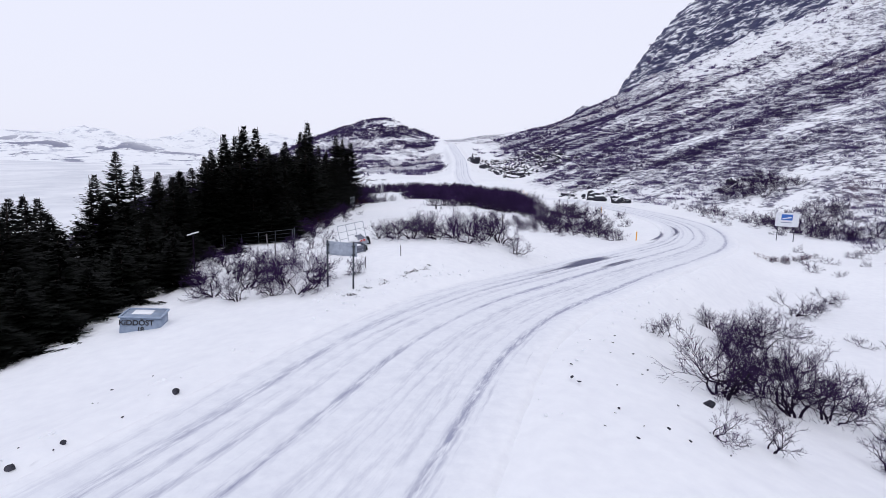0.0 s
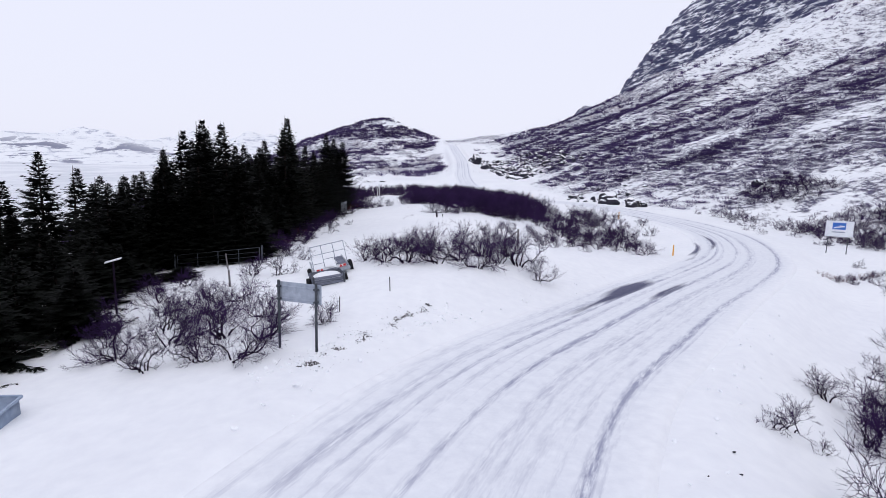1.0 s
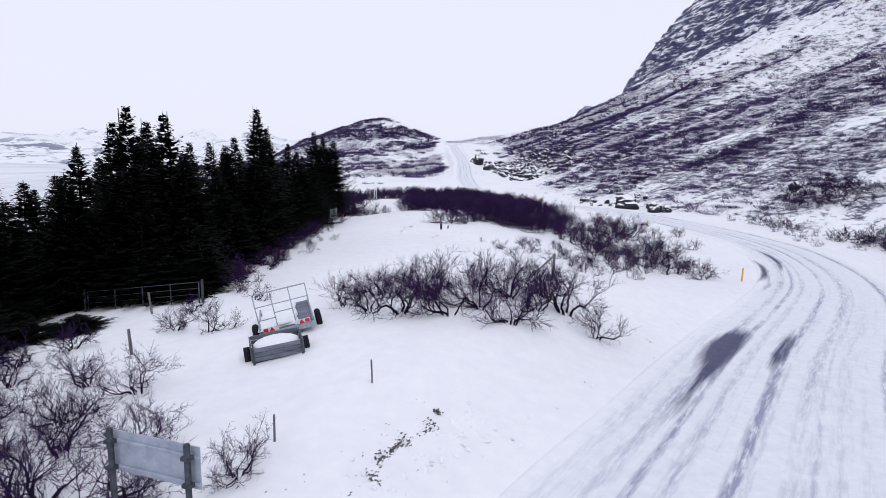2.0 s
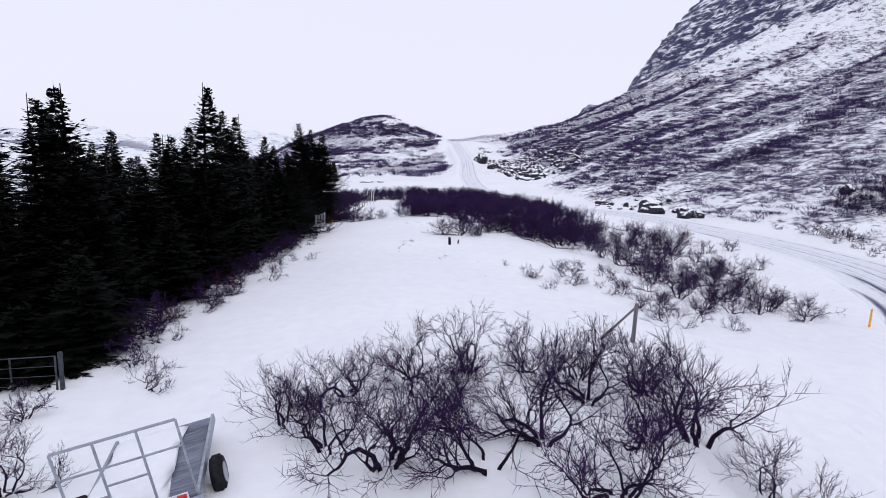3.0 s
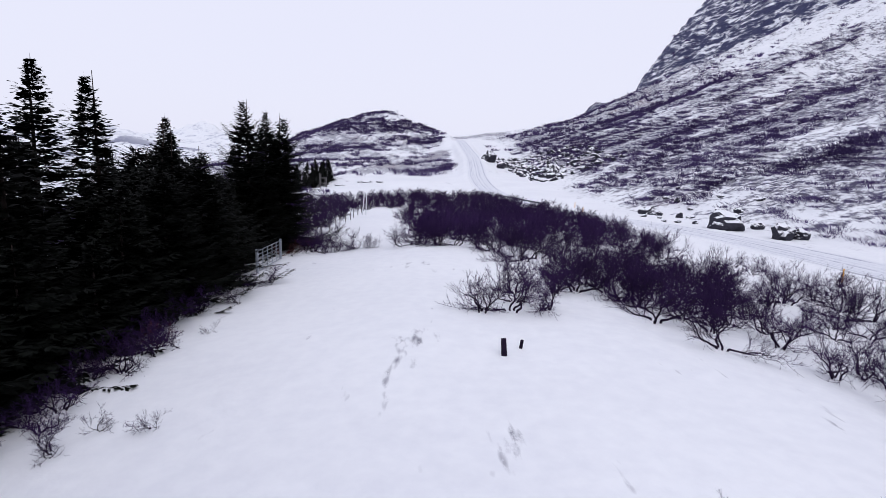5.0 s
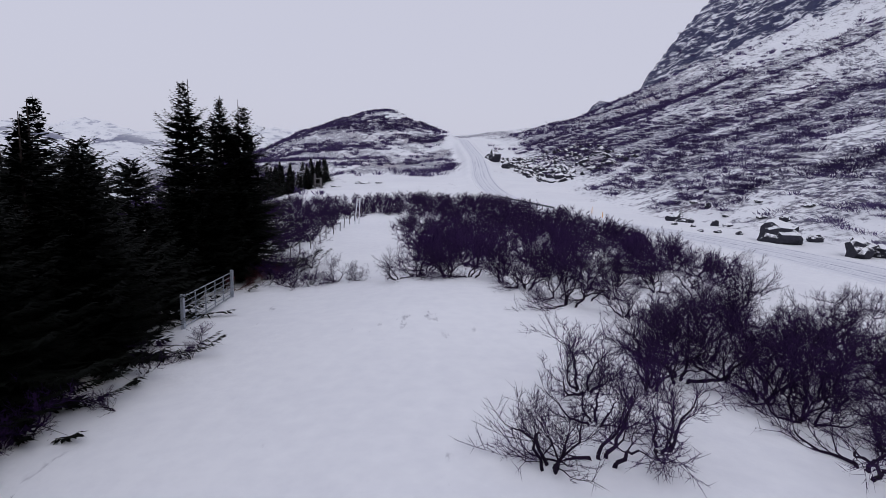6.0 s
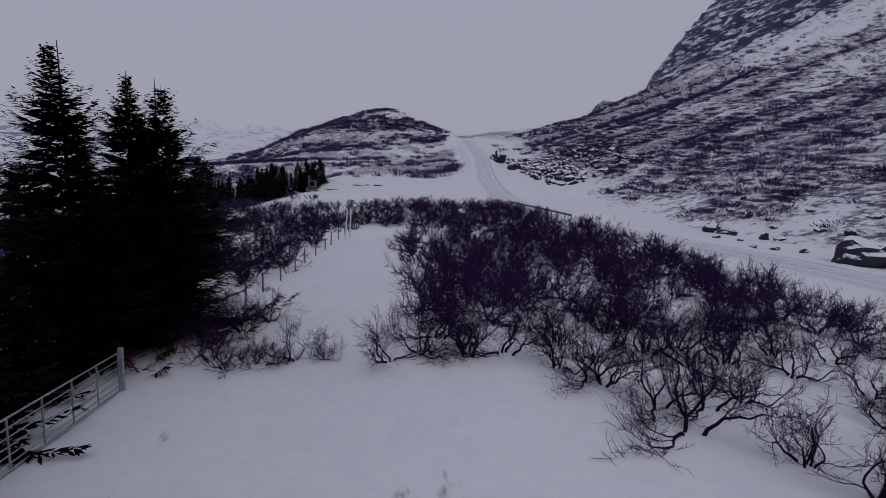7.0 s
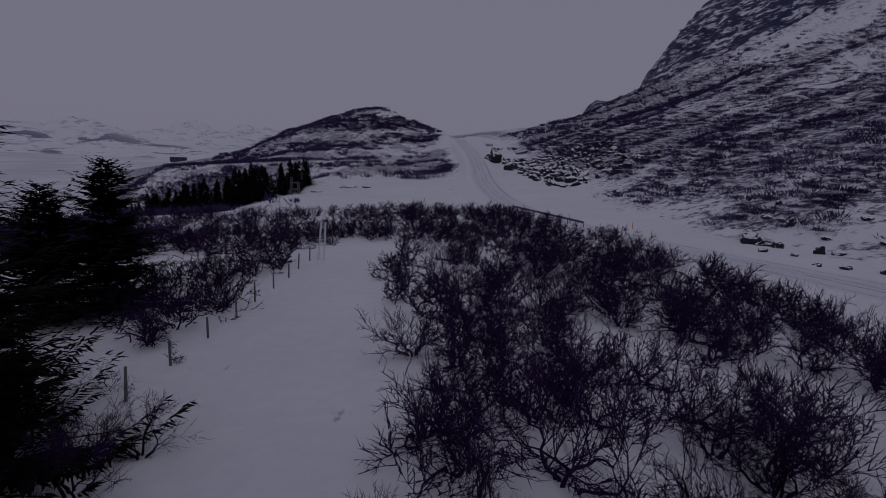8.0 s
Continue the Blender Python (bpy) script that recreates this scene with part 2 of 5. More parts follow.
def rod(bm, a, b, r, r2=None, n=8):
    a, b = Vector(a), Vector(b)
    d = b - a
    m = Matrix.LocRotScale((a + b) / 2, d.to_track_quat("Z", "Y"), None)
    bmesh.ops.create_cone(bm, cap_ends=True, segments=n, radius1=r, radius2=r if r2 is None else r2, depth=d.length, matrix=m)
    return bm


def prisms(segs, sides):
    """Corners and faces of many thin tapered prisms; segs: rows of x0 y0 z0 x1 y1 z1 r0 r1."""
    segs = np.asarray(segs, float)
    p0, p1, r0, r1 = segs[:, :3], segs[:, 3:6], segs[:, 6:7], segs[:, 7:8]
    d = p1 - p0
    d /= np.maximum(np.linalg.norm(d, axis=1, keepdims=True), 1e-6)
    ref = np.where(np.abs(d[:, 2:3]) > 0.9, [[1.0, 0, 0]], [[0, 0, 1.0]])
    u = np.cross(d, ref)
    u /= np.linalg.norm(u, axis=1, keepdims=True)
    v = np.cross(d, u)
    rings = []
    for p, r in ((p0, r0), (p1, r1)):
        for k in range(sides):
            a = 2 * math.pi * k / sides
            rings.append(p + r * (math.cos(a) * u + math.sin(a) * v))
    verts = np.stack(rings, 1).reshape(-1, 3)
    base = np.arange(len(segs))[:, None] * (2 * sides)
    faces = np.concatenate([base + np.array([[k, (k + 1) % sides, sides + (k + 1) % sides, sides + k]]) for k in range(sides)])
    return verts, faces


def spikes(segs, sides=3):
    """As prisms, but each runs out to a point."""
    segs = np.asarray(segs, float)
    v, f = prisms(segs, sides)
    v = v.reshape(len(segs), 2 * sides, 3)[:, :sides + 1].copy()
    v[:, sides] = segs[:, 3:6]
    base = np.arange(len(segs))[:, None] * (sides + 1)
    f = np.concatenate([base + np.array([[k, (k + 1) % sides, sides]]) for k in range(sides)])
    return v.reshape(-1, 3), f


# ---- the lie of the land ----
def lattice(ix, iy, seed):
    h = (ix.astype(np.int64) * 374761393 + iy.astype(np.int64) * 668265263 + seed * 982451653) & 0xFFFFFFFF
    h = ((h ^ (h >> 13)) * 1274126177) & 0xFFFFFFFF
    return ((h ^ (h >> 16)) & 0xFFFF) / 65535.0


def vnoise(x, y, seed=1):
    ix, iy = np.floor(x), np.floor(y)
    fx, fy = x - ix, y - iy
    fx, fy = fx * fx * (3 - 2 * fx), fy * fy * (3 - 2 * fy)
    a, b = lattice(ix, iy, seed), lattice(ix + 1, iy, seed)
    c, d = lattice(ix, iy + 1, seed), lattice(ix + 1, iy + 1, seed)
    return (a + (b - a) * fx) * (1 - fy) + (c + (d - c) * fx) * fy - 0.5


def fbm(x, y, seed=1, octaves=4, gain=0.5):
    out, amp = 0.0, 1.0
    for k in range(octaves):
        out = out + amp * vnoise(x * 2.03 ** k, y * 2.03 ** k, seed + k)
        amp *= gain
    return out


def step(a, b, x):
    t = np.clip((x - a) / (b - a), 0, 1)
    return t * t * (3 - 2 * t)


# the road's centre line in plan: x, y, height
ROAD_LINE = [(-20, -30, 0.5), (-10.5, -10, 0.4), (-5.8, 1, 0.3), (-1.7, 11, 0.08), (1.0, 18, -0.15), (3.4, 22.4, -0.4), (7.8, 28, -0.7), (12.8, 34, -1.0),
             (17.9, 39.6, -1.2), (22.9, 45.6, -1.4), (27, 52.5, -1.5), (29.8, 60, -1.5), (30.8, 68, -1.5), (30.6, 78, -1.55),
             (29.6, 90, -1.7), (27.9, 104, -2.1), (25.3, 122, -3.0), (22.2, 142, -3.7), (19.6, 163, -3.9), (18.3, 185, -3.2),
             (18.8, 210, -1.4), (21, 240, 1.2), (23, 270, 3.9), (24.5, 320, 8.2), (26.5, 380, 13.0), (29.5, 440, 15.5), (37, 520, 16.5)]


def spline(points, spacing):
    p = np.array(points, float)
    t = np.r_[0, np.cumsum(np.linalg.norm(np.diff(p[:, :2], axis=0), axis=1))]
    out = []
    s = np.arange(0, t[-1], spacing)
    m = np.gradient(p, t, axis=0)
    i = np.clip(np.searchsorted(t, s, "right") - 1, 0, len(t) - 2)
    h = (t[i + 1] - t[i])[:, None]
    u = ((s - t[i])[:, None]) / h
    return ((2 * u ** 3 - 3 * u ** 2 + 1) * p[i] + (u ** 3 - 2 * u ** 2 + u) * h * m[i]
            + (-2 * u ** 3 + 3 * u ** 2) * p[i + 1] + (u ** 3 - u ** 2) * h * m[i + 1]), s


LINE, LINE_S = spline(ROAD_LINE, 1.0)
HALF = 3.7


def off_road(x, y):
    """Distance from the road's centre line and the road's height there."""
    x, y = np.asarray(x, float), np.asarray(y, float)
    flat = np.stack([x.ravel(), y.ravel()], 1)
    dist, height = np.full(len(flat), 1e9), np.zeros(len(flat))
    near = np.where((flat[:, 0] > -60) & (flat[:, 0] < 80) & (flat[:, 1] > -60) & (flat[:, 1] < 560))[0]
    for part_of in np.array_split(near, max(1, len(near) // 4000)):
        d = np.hypot(flat[part_of, 0, None] - LINE[None, :, 0], flat[part_of, 1, None] - LINE[None, :, 1])
        k = d.argmin(1)
        dist[part_of], height[part_of] = d.min(1), LINE[k, 2]
    return dist.reshape(x.shape), height.reshape(x.shape)


def mountain_foot(y):
    return np.interp(y, [-300, 0, 54, 88, 108, 135, 170, 215, 280, 560, 640, 800, 1100, 1600, 2600], [80, 52, 47, 42, 39, 36, 37, 41, 46, 56, 72, 132, 235, 420, 900])


def land(x, y):
    x, y = np.asarray(x, float), np.asarray(y, float)
    crest = np.interp(y, [-80, 0, 25, 34, 50, 60, 77, 90, 110, 160, 200, 260, 420, 600, 1000, 1500, 1700, 2600],
                      [0.6, 0.35, 0.12, 0.28, 0.0, -0.05, -0.72, -1.4, -2.1, -3.6, -3.4, -1.5, 8, 11, 20, 46, 44, 30])
    floor_z = np.interp(y, [-80, 0, 16, 32, 54, 90, 130, 165, 210, 280, 420, 600, 1000, 1500, 1700, 2600],
                        [-2.0, -2.0, -2.2, -2.8, -2.2, -1.6, -2.9, -3.6, -1.6, 3.2, 14, 10, 20, 46, 44, 30])
    swell = step(1100, 1500, y) * step(0, 350, x) * 36
    z = crest + (floor_z - crest) * step(2.0, np.interp(y, [20, 40], [14.0, 26.0]), x)
    # down to the lake
    out = np.maximum(0.0, -x) * np.interp(y, [0, 77, 92, 112, 150, 200, 320, 600, 900], [1.0, 1.0, 0.72, 0.42, 0.42, 0.40, 0.32, 0.30, 0.40])
    z = z - 0.13 * out - 0.0030 * np.maximum(0.0, out - 9.0) ** 2 * np.where(out > 150, 0.6, 1.0)
    shore = np.interp(y, [-100, 0, 100, 200, 260, 320, 400, 480, 560, 624, 720, 900], [-55, -45, -50, -70, -85, -105, -150, -215, -270, -289, -150, -110])
    z = z - step(300, 420, y) * (11.0 * step(-78, -130, x) + 18.0 * step(shore + 80, shore, x)) - 0.55 * np.maximum(0.0, shore - x) + swell
    z = z - 0.22 * np.clip(-25 - x, 0, 60) * step(150, 175, y) * step(300, 240, y)
    # the headland that runs out into the lake
    spine = np.interp(x, [-289, -205, -150, -100], [624, 575, 530, 490])
    z = np.maximum(z, np.interp(x, [-310, -289, -265, -205, -150, -110, -90], [-60, -34, -21, -11.5, -6.0, 0, 5]) + 1.6 * fbm(x / 18, y / 18, 57, 3) - 0.0022 * (y - spine) ** 2 - step(-90, -50, x) * 40)
    # the round hill ahead
    dx, dy = x + 27.0, y - 515.0
    bulk = np.exp(-np.abs(dx / np.where(dx < 0, 80.0, 52.0)) ** 1.75) * np.exp(-np.abs(dy / np.where(dy < 0, 92.0, 130.0)) ** 2.0)
    z = z + bulk * (28.5 + 5.0 * fbm(x / 30, y / 30, 31))
    # the mountain
    r = np.maximum(0.0, x - mountain_foot(y))
    low = np.interp(y, [150, 450], [0.40, 0.30]) * r + np.interp(y, [150, 450], [0.00045, 0.00065]) * r * r
    low = low - step(690, 760, y) * np.maximum(0.0, r - 105) * 0.42
    rc = r - np.interp(y, [300, 500, 620, 690, 760], [60, 30, 0, 0, 120])
    crag = np.interp(rc, [156, 166, 192, 218, 260], [0, 18, 41, 57, 66]) + 5 * fbm(x / 30, y / 40, 23, 3) * step(150, 175, rc)
    calm = 1 - 0.6 * step(420, 560, y)
    gully = (np.abs(fbm(x / 160, y / 34, 11, 4)) * 24 - 3.0 + fbm(x / 40, y / 14, 15, 4) * 7) * step(25, 140, r) * calm
    steps_ = fbm(x / 22, y / 26, 21, 4) * 9 * step(0, 40, rc - 150) * calm
    knob = fbm(x / 11, y / 13, 41, 3) * 1.3 * step(0, 25, r)
    z = z + np.where(r > 0, low + crag - gully + steps_ + knob, 0.0)
    # a second bluff farther up the valley
    z = z + 34 * step(238, 262, x + 4 * fbm(y / 20, x / 20, 27, 2)) * step(350, 280, x) * np.exp(-((y - 885) / 70) ** 2)
    z = z - np.maximum(0, r - 330) * 0.45
    # ledges on the crags
    band = step(150, 165, rc) * step(360, 300, rc)
    h = z / 9.0 + 0.6 * vnoise(x / 60, y / 60, 91)
    f = h - np.floor(h)
    z = z + band * 0.8 * 9.0 * (step(0.25, 0.75, f) - f)
    # the soft swells of drifted snow
    close = step(160, 90, np.hypot(x - 10, y - 40))
    z = z + close * (fbm(x / 9, y / 9, 3, 3) * 0.22 + fbm(x / 1.7, y / 1.7, 7, 3) * 0.055)
    far = step(200, 500, np.hypot(x, y - 40))
    z = z + far * fbm(x / 60, y / 60, 51, 2) * 5
    d, zr = off_road(x, y)
    k = step(HALF - 0.4, HALF + 3.2, d)
    berm = 0.16 * np.exp(-((d - HALF - 0.35) / 0.5) ** 2) * (0.6 + 1.2 * (vnoise(x / 1.1, y / 1.1, 61) + 0.5))
    z = (zr - 0.14) * (1 - k) + z * k + berm
    return z


def ground_at(x, y):
    return float(land(np.array([x]), np.array([y]))[0])


def axis_points(lo, fine_lo, fine_hi, hi, fine, grow, cap_to=0.0, cap=4.0):
    mid = list(np.arange(fine_lo, fine_hi, fine))
    a, s = fine_hi, fine
    while a < hi:
        mid.append(a)
        s = min(s * grow, cap) if a < cap_to else s * grow
        a += s
    mid.append(hi)
    left, a, s = [], fine_lo, fine
    while a > lo:
        s *= grow
        a -= s
        left.append(max(a, lo))
    return np.array(left[::-1] + mid)


def add_attr(ob, name, values):
    ob.data.attributes.new(name, "FLOAT", "POINT").data.foreach_set("value", np.asarray(values, np.float32).ravel())


def grid_faces(nx, ny):
    i = np.arange(nx * ny).reshape(ny, nx)
    return np.stack([i[:-1, :-1], i[:-1, 1:], i[1:, 1:], i[1:, :-1]], -1).reshape(-1, 4)


def scrub_density(x, y):
    """How thickly dwarf birch and heath cover the land, 0 to 1."""
    r = x - mountain_foot(y)
    thin = np.interp(r, [-6, 2, 10, 22, 55, 95, 150, 240], [0.05, 0.40, 0.68, 0.78, 0.70, 0.62, 0.55, 0.45])
    far = np.interp(r, [-8, 2, 12, 70, 120, 160, 240], [0.0, 0.30, 0.80, 0.92, 0.78, 0.36, 0.25])
    slope = thin + (far - thin) * step(260, 420, y)
    slope = slope + 0.34 * fbm(x / 70, y / 45, 71, 3) * step(-6, 10, r) + 0.10 * step(190, 250, y) * step(60, 20, r) * step(-6, 10, r)
    dx, dy = x + 27.0, y - 515.0
    up = np.exp(-np.abs(dx / np.where(dx < 0, 80.0, 52.0)) ** 1.75) * np.exp(-np.abs(dy / 92.0) ** 2) + 0.10 * fbm(x / 26, y / 26, 79, 3)
    hill = step(195, 265, y) * step(26, 12, x) * step(900, 600, y) * (0.70 + 0.40 * fbm(x / 30, y / 45, 77, 3))
    hill = hill + step(30, 18, x) * step(300, 380, y) * step(700, 600, y) * (0.65 * step(0.52, 0.57, up) * step(0.72, 0.66, up) - 0.42 * step(0.72, 0.80, up) * step(1.02, 0.95, up) + 0.4 * step(0.97, 1.0, up) - 0.22 * step(0.30, 0.36, up) * step(0.48, 0.42, up))
    beyond = step(560, 700, y) * step(40, 90, np.abs(x + 20)) * (0.62 + 0.8 * fbm(x / 160, y / 60, 95, 3))
    left = step(-10, -40, x) * (0.45 + 0.25 * step(90, 140, y) * step(178, 165, y) + 0.25 * step(330, 420, y)) * step(-120, 60, y) * (1 - 0.75 * step(186, 200, y) * step(330, 260, y)) + 0.5 * fbm(x / 26, y / 16, 97, 3) * step(-30, -50, x)
    d, _ = off_road(x, y)
    return np.clip(np.maximum.reduce([slope, hill, left, beyond]), 0, 1) * step(4, 12, d)


def build_ground():
    xs = axis_points(-4200, -10, 34, 4200, 0.85, 1.036, 350, 3.4)
    ys = axis_points(-900, 6, 80, 4600, 0.95, 1.023, 700, 4.2)
    gx, gy = np.meshgrid(xs, ys)
    gz = land(gx, gy)
    gz = np.where(np.hypot(gx, gy) > 1200, np.where(gx < -150, -80, gz), gz)
    ob = mesh_object("ground", np.stack([gx, gy, gz], -1).reshape(-1, 3), grid_faces(len(xs), len(ys)), GROUND, smooth=True)
    tagged(ob, "snow-covered hillside with dark scrub and rocky crags", "ground", kind="structure")
    r = gx - mountain_foot(gy)
    rc = r - np.interp(gy, [300, 500, 620, 690, 760], [60, 30, 0, 0, 120])
    add_attr(ob, "scrub", scrub_density(gx, gy))
    add_attr(ob, "fall", step(-10, 5, r))
    bluff = step(236, 258, gx) * np.exp(-((gy - 885) / 75) ** 2)
    add_attr(ob, "rock", np.clip(step(146, 162, rc) * step(460, 380, rc) + bluff + 0.30 * step(90, 150, rc), 0, 1))
    return ob


def build_road():
    line, s = spline(ROAD_LINE, 0.75)
    tang = np.gradient(line[:, :2], axis=0)
    tang /= np.linalg.norm(tang, axis=1, keepdims=True)
    side = np.stack([tang[:, 1], -tang[:, 0]], 1)
    u = np.arange(-HALF, HALF + 0.01, 0.085)
    U, S = np.meshgrid(u, s)
    wander = 0.14 * vnoise(S / 23, S * 0, 5) + 0.06 * vnoise(S / 7, S * 0, 6)
    rut = np.zeros_like(U)
    for c, w, k in ((2.25, 0.13, 1.25), (2.5, 0.04, 0.4), (-0.35, 0.12, 1.05), (-0.1, 0.05, 0.4), (0.55, 0.22, 0.60), (0.9, 0.06, 0.35), (1.3, 0.28, 0.25), (-2.15, 0.20, 0.65),
                    (-1.65, 0.09, 0.85), (-1.2, 0.15, 0.60), (-0.8, 0.05, 0.35), (-2.8, 0.24, 0.28), (1.75, 0.10, 0.25)):
        drift = wander + 0.14 * vnoise(S / 17, S * 0 + c, 9)
        rut = rut + k * np.exp(-((U - c - drift) / w) ** 2) * np.clip(0.80 + 0.8 * vnoise(S / 13, S * 0 + c * 3, 13) + 0.6 * vnoise(S / 2.3, U * 3 + c * 5, 14), 0.0, 1.3)
    rut = np.clip(rut, 0, 1.3)
    ridge = 0.05 * fbm(U / 0.35, S / 2.5, 17, 3)
    z = line[:, 2:3] + 0.02 * (1 - (U / HALF) ** 2) - 0.045 * rut + ridge * 0.6 - 0.45 * step(HALF - 0.5, HALF, np.abs(U))
    x = line[:, 0:1] + U * side[:, 0:1]
    y = line[:, 1:2] + U * side[:, 1:2]
    ob = mesh_object("road", np.stack([x, y, z], -1).reshape(-1, 3), grid_faces(len(u), len(s)), ROAD, smooth=True)
    tagged(ob, "winding road of rutted packed snow and grey slush", "road", kind="structure")
    add_attr(ob, "slush", rut * 0.85 * step(HALF, HALF - 0.5, np.abs(U)))
    add_attr(ob, "edge", step(HALF - 1.3 + 0.5 * vnoise(S / 3, U, 19), HALF - 0.35, np.abs(U)))
    bare = np.zeros_like(U)
    for px, py, length, width, k in TAR:
        bx, by = x - px, y - py
        along = bx * tang[:, 0:1] + by * tang[:, 1:2]
        across = bx * side[:, 0:1] + by * side[:, 1:2]
        bare = bare + k * np.exp(-np.abs(along / length) ** 3 - (across / width) ** 2)
    add_attr(ob, "bare", np.clip(bare, 0, 1))
    layer = ob.data.uv_layers.new(name="along")
    idx = np.zeros(len(ob.data.loops), np.int32)
    ob.data.loops.foreach_get("vertex_index", idx)
    uv = np.stack([U.ravel(), S.ravel()], 1)[idx]
    layer.data.foreach_set("uv", uv.astype(np.float32).ravel())
    return ob


# patches where the tarmac shows through: x, y, half length, half width, strength
TAR = [(10.9, 34.9, 3.0, 0.46, 1.1), (8.4, 31.7, 3.4, 0.20, 0.85), (12.7, 34.6, 2.8, 0.28, 0.95), (22.4, 50.3, 4.5, 0.22, 0.85), (26.2, 55.0, 4.5, 0.22, 0.9),
       (20.0, 46.3, 3.0, 0.2, 0.5), (28.0, 76.0, 6.0, 0.25, 0.6)]

build_ground()
build_road()

lake = mesh_object("lake", [(-4200, -900, -32.0), (200, -900, -32.0), (200, 4600, -32.0), (-4200, 4600, -32.0)], [(0, 1, 2, 3)], ICE)
tagged(lake, "wide frozen lake dusted with pale snow", "lake", kind="structure")


def build_far(name, x0, x1, y0, y1, peak, seed, label, woods):
    """A range of low snowy fells, its length along x0..x1."""
    n, m = 170, 60
    a, b = np.meshgrid(np.linspace(0, 1, n), np.linspace(0, 1, m))
    x = x0 + (x1 - x0) * a + (y1 - y0) * 0.25 * (b - 0.5)
    y = y0 + (y1 - y0) * b
    prof = step(0, 0.5, b) * (1 - 0.5 * step(0.6, 1, b)) * step(0, 0.04, a) * step(1, 0.90, a)
    z = -38 + prof * peak * (0.62 + 1.0 * fbm(x / 420, y / 420, seed, 5, 0.55)) + step(0.02, 0.12, b) * 8
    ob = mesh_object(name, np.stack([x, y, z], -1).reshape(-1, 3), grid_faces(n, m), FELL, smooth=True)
    add_attr(ob, "woods", step(0.02, 0.10, b) * step(0.42, 0.25, b) * woods)
    return tagged(ob, label, "mountain", kind="structure")


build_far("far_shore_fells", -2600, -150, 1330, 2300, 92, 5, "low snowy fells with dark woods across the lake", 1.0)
build_far("distant_fells", -2800, -300, 2600, 3600, 150, 8, "snow mountains far behind the lake, distance haze in their colour", 0.0)


# ---- plants ----
rng = random.Random(11)


def grow_shrub(seed, stems=6, height=2.0, spread=1.0, light=False, fine=0.0050, sprays=3, forks=2):
    """Segments of a gnarled, many-stemmed birch shrub: thick wood and thin twigs."""
    r = random.Random(seed)
    wood, twigs = [], []

    def jit(d, k):
        return (d + Vector((r.gauss(0, k), r.gauss(0, k), r.gauss(0, k)))).normalized()

    def switch(p, d, length):
        d = (d + Vector((0, 0, 0.24))).normalized()
        mid = p + d * length * 0.5
        end = mid + jit(d, 0.40) * length * 0.5
        twigs.append((*p, *mid, fine * 1.35, 0.001))
        twigs.append((*(p + (mid - p) * 0.8), *end, fine * 1.2, 0.001))
        for k in range(2 * sprays):
            f = 0.25 + 0.75 * k / (2 * sprays)
            q = p.lerp(mid, f * 2) if f < 0.5 else mid.lerp(end, f * 2 - 1)
            twigs.append((*q, *(q + jit(d + Vector((0, 0, 0.14)), 0.58) * r.uniform(0.12, 0.40)), fine, 0.0008))

    def limb(p, d, length, rad, level, n):
        for i in range(n):
            d = jit(d, (0.46, 0.36, 0.24)[level])
            d = (d + Vector((0, 0, (0.10, 0.17, 0.14)[level]))).normalized()
            q = p + d * (length / n) * r.uniform(0.7, 1.3)
            if level < 2 or q.z < 0.05:
                q.z = max(q.z, 0.07 + 0.05 * r.random())
            r1 = rad * (0.86, 0.78, 0.7)[level]
            wood.append((*p, *q, rad, r1))
            rad, p = r1, q
            if level == 0 and i and r.random() < 0.78:
                limb(p, jit(d, 0.60), length * r.uniform(0.45, 0.90), rad * 0.55, 1, 5)
            elif level == 1:
                for _ in range(1 if light else forks):
                    switch(p, jit(d, 0.60), length * r.uniform(0.4, 0.8))
        if level == 0:
            limb(p, jit(d, 0.35), length * 0.55, rad * 0.6, 1, 3)
        elif level == 1:
            switch(p, jit(d, 0.35), length * 0.65)

    for k in range(stems):
        a = 2 * math.pi * (k + r.uniform(-0.4, 0.4)) / stems
        tilt = r.uniform(0.5, 1.5) * spread
        d = Vector((math.cos(a) * tilt, math.sin(a) * tilt, r.uniform(0.35, 1.0))).normalized()
        start = Vector((math.cos(a) * 0.12, math.sin(a) * 0.12, -0.45))
        limb(start, d, 1.6 * r.uniform(0.75, 1.15), r.uniform(0.034, 0.056), 0, 7)
    top = sorted(t[5] for t in twigs)[int(len(twigs) * 0.985)]
    k = height / top
    keep = lambda rows: [tuple(v * (k if i < 6 else min(1.0, height / 1.6)) for i, v in enumerate(row)) for row in rows]
    return keep(wood), keep(twigs)


def build_shrub(seed, label, **kw):
    wood, twigs = grow_shrub(seed, **kw)
    ob = mesh_object("birch_shrub", *prisms(wood, 3), BARK)
    tagged(ob, label, "shrub", "birch shrubs")
    tagged(mesh_object("twig_spray", *spikes(twigs), TWIG, ob, "fine purple-brown twigs"), kind="stuff")
    return ob


